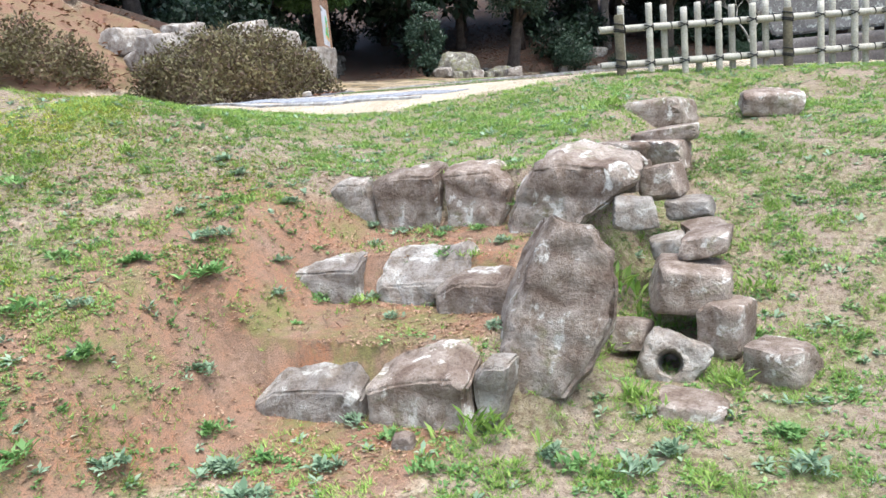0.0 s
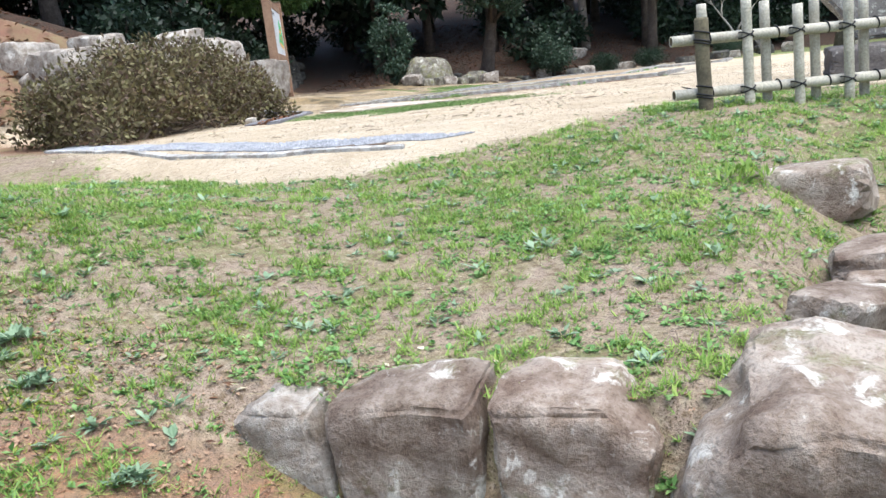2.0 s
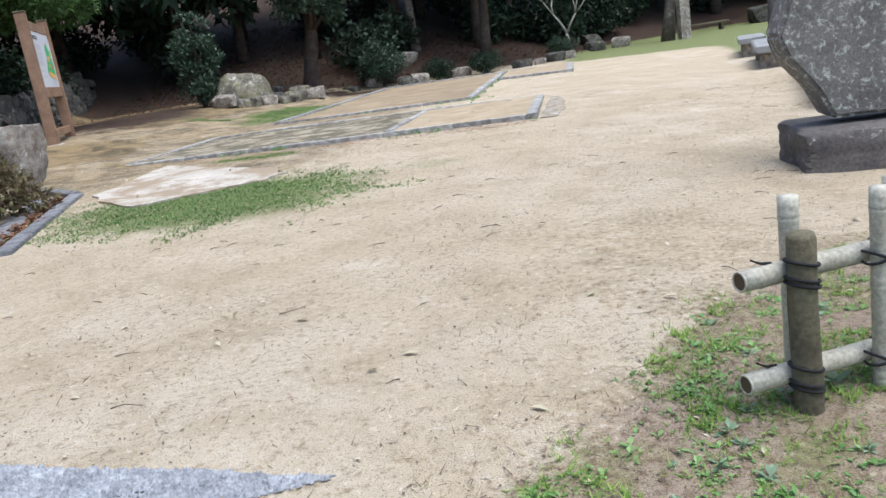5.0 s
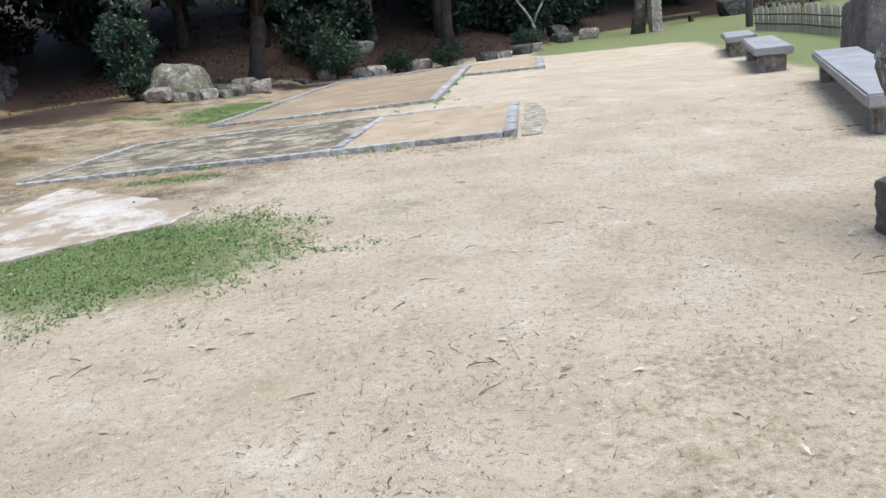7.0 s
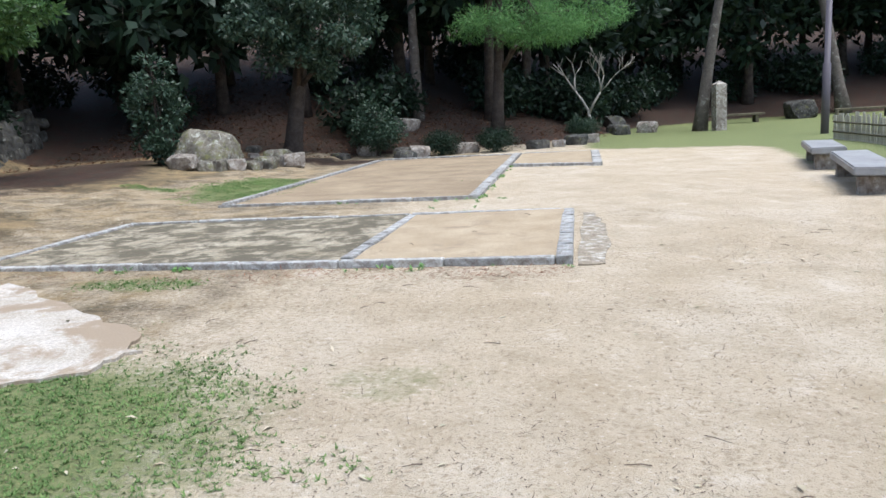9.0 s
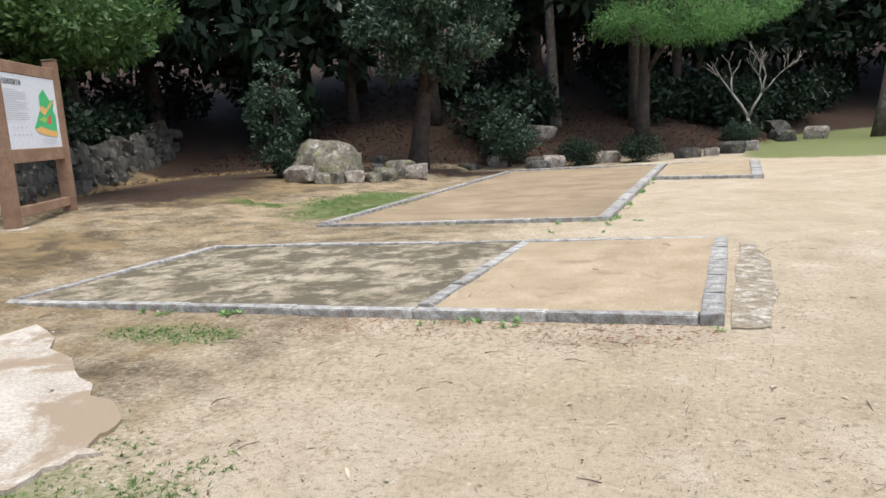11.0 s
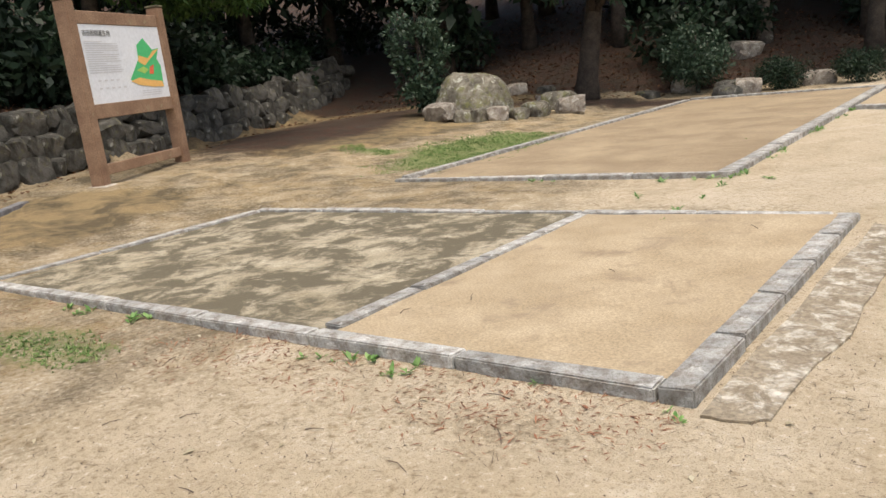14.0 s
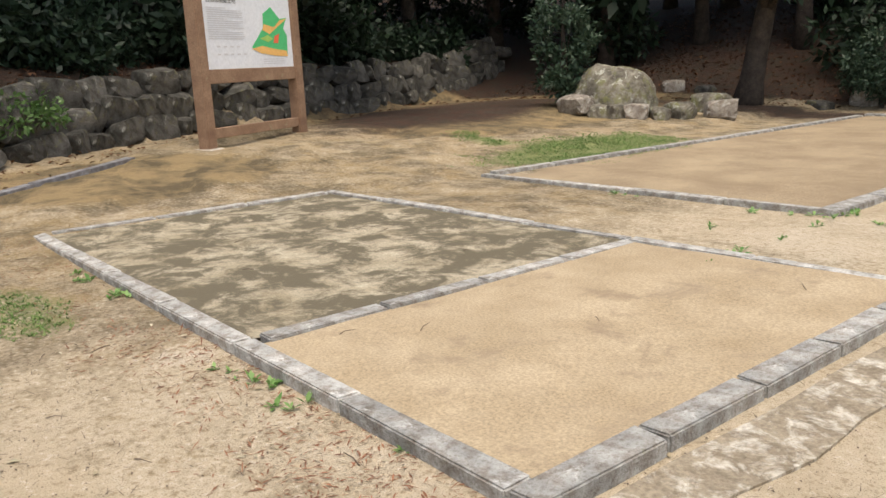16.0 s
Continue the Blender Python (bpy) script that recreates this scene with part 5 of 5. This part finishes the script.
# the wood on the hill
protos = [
    tree("forest_tree", "dark evergreen forest tree on the hillside", -13.5, 33.5, 8.5, 0.2, ((0, 0, 4.6), (3.0, 3.0, 3.0)), 2300, 0.52, M_LEAF_SHADED, M_BARK, 441, (0.3, 0), 90, 0.7, group="forest trees"),
    tree("forest_tree", "dark evergreen forest tree on the hillside", -19.5, 25.0, 9.5, 0.24, ((0.3, 0, 4.8), (3.2, 3.2, 3.2)), 2300, 0.52, M_LEAF_SHADED, M_BARK, 443, (-0.4, 0.2), 90, 0.7, group="forest trees"),
    tree("forest_tree", "dark evergreen forest tree on the hillside", -4.0, 39.0, 10, 0.2, ((0, 0, 5.8), (3.2, 3.2, 2.8)), 2300, 0.52, M_LEAF_SHADED, M_BARK, 445, (0.3, 0.4), 90, 0.7, group="forest trees"),
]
fr = random.Random(21)
spots = []
for k in range(900):
    x, y = fr.uniform(-36, 26), fr.uniform(10, 66)
    d, seg = behind_hill_foot(np.array([x]), np.array([y]))
    if d[0] < 2.0 or (seg[0] < 4.6 and d[0] < 9):
        continue
    gap = 2.0 if d[0] < 9 else 3.4
    if all(math.hypot(x - a, y - b) > gap for a, b in spots) and all(math.hypot(x - p.location.x, y - p.location.y) > 2.4 for p in protos):
        spots.append((x, y))
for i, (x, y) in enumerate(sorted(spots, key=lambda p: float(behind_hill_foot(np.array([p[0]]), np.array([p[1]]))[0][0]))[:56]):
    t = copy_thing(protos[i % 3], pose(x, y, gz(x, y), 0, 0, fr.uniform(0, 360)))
ub = tree("forest_bush", "dark undergrowth shrub beneath the trees", -14.5, 31.5, 1.6, 0.05, ((0, 0, 1.0), (1.1, 1.1, 0.8)), 1000, 0.24, M_LEAF_SHADED, M_BARK, 447, (0, 0), 50, 0.35, base_limb=0.1, group="undergrowth shrubs")
n = 0
for k in range(600):
    x, y = fr.uniform(-28, 18), fr.uniform(15, 54)
    d, seg = behind_hill_foot(np.array([x]), np.array([y]))
    if 0.9 < d[0] < 9 and seg[0] > 4.6 and n < 44 and not (-14.5 < x < -9 and y < 36) and not (-6 < x < -1 and y < 37):
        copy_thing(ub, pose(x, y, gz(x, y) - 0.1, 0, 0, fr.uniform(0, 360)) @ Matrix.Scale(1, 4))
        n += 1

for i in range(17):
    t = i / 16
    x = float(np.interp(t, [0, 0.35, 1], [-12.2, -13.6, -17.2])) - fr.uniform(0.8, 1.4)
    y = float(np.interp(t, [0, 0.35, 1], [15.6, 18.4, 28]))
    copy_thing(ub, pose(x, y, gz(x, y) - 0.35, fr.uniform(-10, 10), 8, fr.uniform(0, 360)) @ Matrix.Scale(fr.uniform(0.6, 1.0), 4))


# ---- ground plants, leaves and twigs ----
def field(x, y, k, o=0.0):
    return noise.noise((x * k + o, y * k, o)) + 0.5 * noise.noise((x * k * 2.7, y * k * 2.7 + o, 5))


def scatter(count, x0, x1, y0, y1, keep, seed):
    """Places in a rectangle, kept by a density from 0 to 1."""
    r = random.Random(seed)
    out = []
    for _ in range(count * 30):
        x, y = r.uniform(x0, x1), r.uniform(y0, y1)
        if r.random() < keep(x, y):
            out.append((x, y))
            if len(out) >= count:
                break
    P = np.array(out)
    return np.column_stack([P, ground_z(P[:, 0], P[:, 1])])


def blades(name, P, per, length, width, flat, mat, seed, fold=0.15, vary=0.5, thin=False):
    """Leaves that spring from points: flat 0 stands, 1 lies."""
    rng = np.random.default_rng(seed)
    n = len(P) * per
    base = np.repeat(P, per, axis=0)
    size = np.repeat(rng.uniform(1 - vary, 1 + vary, (len(P), 1)), per, axis=0)
    a = rng.uniform(0, 2 * math.pi, n)
    el = np.clip((1 - flat) * 1.3 + rng.normal(0, 0.25, n), 0.05, 1.5)
    d = np.column_stack([np.cos(a) * np.cos(el), np.sin(a) * np.cos(el), np.sin(el)])
    s = np.column_stack([-np.sin(a), np.cos(a), np.zeros(n)])
    up = np.cross(s, d) * -1
    L = length * size * rng.uniform(0.6, 1.2, (n, 1))
    W = width * size * rng.uniform(0.7, 1.2, (n, 1))
    root = base + d * L * 0.08 + np.column_stack([rng.normal(0, length * 0.12, (n, 2)), np.zeros(n)])
    if thin:
        V = np.stack([root - s * W / 2, root + s * W / 2, root + d * L - np.array([0, 0, 1]) * L * 0.18 * (1 - flat)], 1)
        return quads(name, V.reshape(-1, 3), mat, True)
    V = np.empty((n, 4, 3))
    V[:, 0] = root
    V[:, 1] = root + d * L * 0.55 + s * W / 2 + up * W * fold
    V[:, 2] = root + d * L - np.array([0, 0, 1]) * L * 0.18 * (1 - flat)
    V[:, 3] = root + d * L * 0.55 - s * W / 2 + up * W * fold
    return quads(name, V.reshape(-1, 3), mat)


def grassy(x, y):
    if y > float(turf_edge(x)) + 0.25 * field(x, y, 1.5):
        return 0.0
    bare = float(steps_bare(np.array([x]), np.array([y]))[0])
    d = 0.52 + 0.5 * field(x, y, 1.3, 3.0) + 0.5 * field(x, y, 4.5, 8.0)
    return max(0.02, min(1, d)) * (1 - 0.82 * bare) * min(1.0, 1.25 - 0.10 * abs(y - 3))


def stuff(name, me, label, category):
    return tagged(new(name, me), label, category, kind="stuff")


def clumps(count, per, spread, keep, seed, x0=-5.5, x1=2.6, y0=0.4, y1=8.8):
    """Places gathered in tufts: many round each of count centres."""
    C = scatter(count, x0, x1, y0, y1, keep, seed)
    rng = np.random.default_rng(seed)
    n = rng.poisson(per, len(C)) + 2
    P = np.repeat(C[:, :2], n, axis=0) + rng.normal(0, 1, (n.sum(), 2)) * np.repeat(spread * rng.uniform(0.5, 1.4, len(C)), n)[:, None]
    return np.column_stack([P, ground_z(P[:, 0], P[:, 1])])


def near_turf(x, y):
    return grassy(x, y) * (1.0 if -4.2 < x < 1.2 and 1 < y < 7.6 else 0.45)


def straw_place(x, y):
    return 0.6 if y < turf_edge(x) + 0.3 else 0.0


stuff("grass", blades("grass", clumps(4600, 12, 0.04, near_turf, 1), 4, 0.032, 0.0042, 0.45, M_GRASS, 1, thin=True), "short fresh green grass tufts on the slope", "grass")
stuff("grass", blades("thin_grass", scatter(16000, -6, 3.2, 0.4, 9.6, grassy, 14), 4, 0.024, 0.0038, 0.6, M_GRASS, 14, thin=True), "thin worn grass over dry soil", "grass")
stuff("weeds", blades("weeds", clumps(3600, 5, 0.034, near_turf, 2), 4, 0.020, 0.0105, 0.7, M_WEED, 2), "low broad-leaved green weeds on the slope", "weeds")
stuff("dry_grass", blades("dry_grass", scatter(15000, -5.5, 2.6, 0.5, 9.2, straw_place, 3), 2, 0.042, 0.0028, 0.94, M_DRYGRASS, 3, thin=True), "dry straw among the grass", "grass")
stuff("dark_thatch", blades("dark_thatch", scatter(14000, -5, 2, 0.8, 8.5, straw_place, 15), 2, 0.035, 0.003, 0.93, M_TWIG, 15, thin=True), "dark dead stems among the grass", "grass")
stuff("pale_weeds", blades("pale_weeds", scatter(900, -5, 2, 0.8, 8.5, grassy, 4), 9, 0.036, 0.015, 0.7, M_MUGWORT, 4), "grey-green rosette weeds", "weeds")
stuff("bank_moss", blades("bank_moss", clumps(900, 22, 0.05, lambda x, y: max(0.0, 0.3 + field(x, y, 1.1, 12)) * float(smooth(-x, 2.3, 3.2)), 16, -5.2, -2.3, 0.6, 4.4), 3, 0.018, 0.006, 0.5, M_YELLOWMOSS, 16, thin=True), "yellowish green moss on the bank", "moss")
stuff("dead_leaves", blades("dead_leaves", scatter(900, -5, 2, 0.5, 9, lambda x, y: 0.5, 5), 1, 0.03, 0.014, 0.93, M_PALELEAF, 5), "scattered pale dry leaves", "leaves")


def soil_place(x, y):
    bare = float(steps_bare(np.array([x]), np.array([y]))[0])
    return max(bare, 0.7 if -3.6 < x < -1.9 and 0.6 < y < 3.9 else 0.0) * max(0.1, 0.5 + field(x, y, 2.0, 21))


stuff("soil_crumbs", blades("soil_crumbs", scatter(5200, -3.7, -0.7, 0.5, 4.0, soil_place, 19), 2, 0.014, 0.010, 0.85, M_SOILCRUMB, 19, 0.5), "reddish soil crumbs and grit on the bank", "soil")
stuff("soil_litter", blades("soil_litter", scatter(2200, -3.7, -0.5, 0.5, 4.0, soil_place, 20), 1, 0.035, 0.008, 0.95, M_DEADLEAF, 20, 0.3), "dead stems and leaf scraps on bare soil", "leaves")


def mossy(x, y):
    for cx, cy, rx, ry in ((-5.2, 11.8, 1.6, 1.3), (-8.3, 23, 0.9, 1.9), (-6.0, 15.0, 0.6, 0.25), (-9.9, 22.3, 0.7, 0.4)):
        k = 1.2 - math.hypot((x - cx) / rx, (y - cy) / ry) + 0.5 * field(x, y, 2.2)
        if k > 0:
            return min(0.8, k)
    return 0.0


stuff("moss_grass", blades("moss_grass", scatter(20000, -10.8, -2.6, 10, 25, mossy, 6), 4, 0.022, 0.008, 0.55, M_MOSS, 6, thin=True), "thin grass and moss patches in the sand", "grass")


def kerb_weed(x, y):
    return 0.7 if (15.44 < y < 15.58 and field(x, 0, 1.6, 2) > 0.12) or (abs(x + 3.66) < 0.06 and field(0, y, 1.2, 4) > 0) or (20.1 < y - (x + 7.6) * 0.077 < 20.24 and field(x, 1, 1.5, 6) > 0.2) or (abs(x + 4.26) < 0.06 and field(0, y, 1.5, 9) > 0.25) else 0.0


stuff("kerb_weeds", blades("kerb_weeds", scatter(330, -8, -2.3, 15.4, 27, kerb_weed, 7), 6, 0.05, 0.02, 0.55, M_WEED, 7), "small weeds growing along the kerbs", "weeds")


def sandy(x, y):
    return 0.0 if y < float(turf_edge(x)) - 0.5 else max(0.05, 0.35 + 0.5 * field(x, y, 0.9, 7))


P = scatter(26000, -9, 2.5, 6, 19, sandy, 8)
P[:, 2] += 0.002
stuff("fallen_needles", blades("fallen_needles", P, 1, 0.042, 0.0032, 0.97, M_TWIG, 8, thin=True), "scattered twigs and needles on the sand", "twigs")
P = scatter(14000, -9, 2.5, 6, 19, sandy, 9)
P[:, 2] += 0.002
stuff("sand_chips", blades("sand_chips", P, 1, 0.011, 0.008, 0.92, M_TWIG, 9, 0.3), "small dark chips and pebbles on the sand", "pebbles")


def twig_place(x, y):
    return sandy(x, y) if not (-8.3 < x < -2.3 and y > 15.5) else 0.15


twigs = []
for k, (x, y, z) in enumerate(scatter(170, -7.5, 2.0, 7.2, 18.5, twig_place, 17)):
    r = random.Random(k)
    a, L = r.uniform(0, 6.28), r.uniform(0.04, 0.14)
    u, w = Vector((math.cos(a), math.sin(a), 0)), Vector((-math.sin(a), math.cos(a), 0))
    lift = 0.065 if -8.2 < x < -2.4 and 15.7 < y < 18.5 else 0.004
    q = Vector((x, y, z + lift))
    twigs.append(tube_data([q, q + u * L * 0.4 + w * L * r.uniform(-0.1, 0.1) + Vector((0, 0, 0.006)), q + u * L + w * L * r.uniform(-0.15, 0.15)], [0.0028, 0.0024, 0.0012], 5))
stuff("fallen_twigs", mesh_of("fallen_twigs", *join(twigs), M_TWIG), "thin broken twigs lying on the sand", "twigs")
P = scatter(500, -8, 2, 6, 18, sandy, 10)
P[:, 2] += 0.003
stuff("pale_leaves", blades("pale_leaves", P, 1, 0.05, 0.02, 0.95, M_PALELEAF, 10, 0.3), "scattered pale fallen leaves on the sand", "leaves")


def hill_gap(x, y):
    """The distance in front of the hill's foot."""
    best = 9.0
    for a, b in zip(HILL[:-1], HILL[1:]):
        d = b - a
        t = min(1, max(0, ((x - a[0]) * d[0] + (y - a[1]) * d[1]) / (d @ d)))
        best = min(best, math.hypot(x - a[0] - t * d[0], y - a[1] - t * d[1]))
    return best


def leafy_place(x, y):
    d, seg = behind_hill_foot(np.array([x]), np.array([y]))
    if seg[0] < 4.2:
        return 0.0
    return 0.8 if d[0] > 0 else max(0.0, 0.5 - hill_gap(x, y) * 0.4) if x < -9 else 0.0


stuff("leaf_litter", blades("leaf_litter", scatter(9000, -16, 0, 15, 38, leafy_place, 11), 1, 0.085, 0.045, 0.85, M_DEADLEAF, 11, 0.3), "brown leaf litter at the wood's edge", "leaves")
stuff("drain_litter", blades("drain_litter", scatter(420, -7.7, -6.2, 10.3, 13.2, lambda x, y: 1.0 if 0.13 < (-6.17 - (y - 10.25) * 0.421) - x < 0.36 else 0.0, 18), 1, 0.07, 0.035, 0.85, M_DEADLEAF, 18, 0.3), "brown leaves lying in the stone drain", "leaves")
stuff("red_litter", blades("red_litter", scatter(1500, -8.2, -2.3, 14.9, 15.6, lambda x, y: max(0, 0.75 - (15.6 - y) * 1.1 + 0.5 * field(x, y, 1.5)) * (0.25 + 0.75 * (x > -5.2)), 12), 1, 0.04, 0.006, 0.95, M_NEEDLE, 12, 0.3), "reddish needles along the kerb foot", "leaves")


stuff("hill_litter", blades("hill_litter", scatter(3200, -15, -8.9, 1, 13.5, lambda x, y: 0.6 if behind_hill_foot(np.array([x]), np.array([y]))[0][0] > 0.1 else 0.0, 13), 1, 0.13, 0.05, 0.9, M_DEADLEAF, 13, 0.3), "brown fallen leaves on the red bank", "leaves")


def plant(x, y, n, length, mat, seed, label, up=0.55, width=0.35):
    rng = np.random.default_rng(seed)
    stems = 16
    P = rng.normal(0, length * 0.42, (stems, 3)) * [1, 1, 0]
    P[:, 2] = rng.uniform(0, length * 0.45, stems) * np.exp(-(P[:, 0] ** 2 + P[:, 1] ** 2) / (length * 0.5) ** 2)
    me = blades("leafy_plant", P, max(5, n // 3), length * 0.55, length * width * 0.6, up, mat, seed, 0.15, 0.3)
    ob = tagged(new("leafy_plant", me), label, "plant", "leafy plants")
    ob.location = (x, y, gz(x, y) + 0.005)


for i, (x, y, n, L) in enumerate(((-2.27, 2.5, 14, 0.13), (-2.1, 2.2, 12, 0.10), (-2.05, 2.75, 9, 0.07), (-1.95, 2.05, 12, 0.09), (-1.75, 1.85, 14, 0.11), (-1.5, 1.7, 14, 0.12), (-1.62, 1.95, 10, 0.09), (-2.3, 3.3, 12, 0.08), (-1.75, 3.5, 10, 0.07), (-1.3, 3.52, 9, 0.07), (-1.95, 3.55, 9, 0.07), (-2.5, 2.0, 10, 0.08), (-1.2, 2.2, 10, 0.07), (-0.95, 2.75, 10, 0.07), (-2.7, 2.9, 10, 0.07), (-1.14, 3.66, 12, 0.07), (-2.4, 2.75, 12, 0.12), (-2.15, 2.95, 10, 0.08), (-2.55, 2.4, 12, 0.10), (-2.75, 3.5, 12, 0.08), (-2.05, 1.6, 14, 0.12), (-2.3, 1.8, 12, 0.1), (-1.35, 1.95, 12, 0.09), (-1.8, 3.3, 8, 0.06), (-1.5, 3.45, 8, 0.06), (-1.45, 2.75, 9, 0.06), (-1.1, 3.3, 10, 0.07), (-2.6, 3.15, 10, 0.07), (-0.6, 2.3, 12, 0.09), (-0.2, 2.4, 12, 0.09), (0.2, 2.6, 12, 0.09))):
    plant(x, y, n * 2, L * 0.75, M_MUGWORT if i % 3 else M_WEED, 500 + i, "grey-green leafy weed on bare soil")
for x, y, L in ((-0.62, 3.42, 0.16), (-0.98, 5.50, 0.10), (-0.45, 3.25, 0.12), (0.05, 3.6, 0.08), (-0.85, 2.3, 0.13), (-0.35, 2.65, 0.09), (0.0, 2.9, 0.09)):
    plant(x, y, 15, L * 1.3, M_GRASS, int(abs(x * 100) + 7), "bright green strap-leaved tuft beside the stones", 0.3, 0.16)
for i, (x, y, L) in enumerate(((-1.92, 2.93, 0.10), (-1.70, 2.92, 0.11), (-1.68, 3.0, 0.08), (-1.33, 3.14, 0.09), (-1.20, 3.12, 0.08), (-1.40, 2.28, 0.08), (-1.05, 3.55, 0.07), (-1.62, 3.54, 0.08), (-1.50, 3.52, 0.06), (-0.90, 2.40, 0.09), (-0.55, 3.02, 0.12), (-0.38, 3.10, 0.11), (-0.50, 2.25, 0.12), (-0.72, 2.15, 0.10), (-0.30, 2.30, 0.11), (-0.98, 2.02, 0.09), (-0.05, 2.25, 0.10), (0.25, 2.4, 0.11), (-2.9, 2.3, 0.1), (-3.1, 2.9, 0.1), (-3.3, 2.2, 0.12), (-2.75, 1.9, 0.12), (-2.45, 1.45, 0.14), (-2.9, 1.6, 0.12), (-2.2, 1.35, 0.13), (-3.4, 3.3, 0.12), (-2.95, 3.6, 0.1), (-3.6, 2.7, 0.1))):
    plant(x, y, 15, L * 0.8, (M_WEED, M_GRASS, M_MUGWORT)[i % 3], 700 + i, "small green weed tuft in the soil", 0.5, 0.3 if i % 3 != 1 else 0.14)
stone("small orange-brown pebble below the step", -1.13, 2.15, gz(-1.13, 2.15) + 0.02, 0.10, 0.08, 0.08, 601, M_ROCK, name="pebble", boxy=0.2, detail=3)
stone("small white pebble beside the hedge", -7.0, 10.9, gz(-7.0, 10.9) + 0.04, 0.16, 0.14, 0.12, 603, M_CONCRETE, name="pebble", boxy=0.1, detail=3)
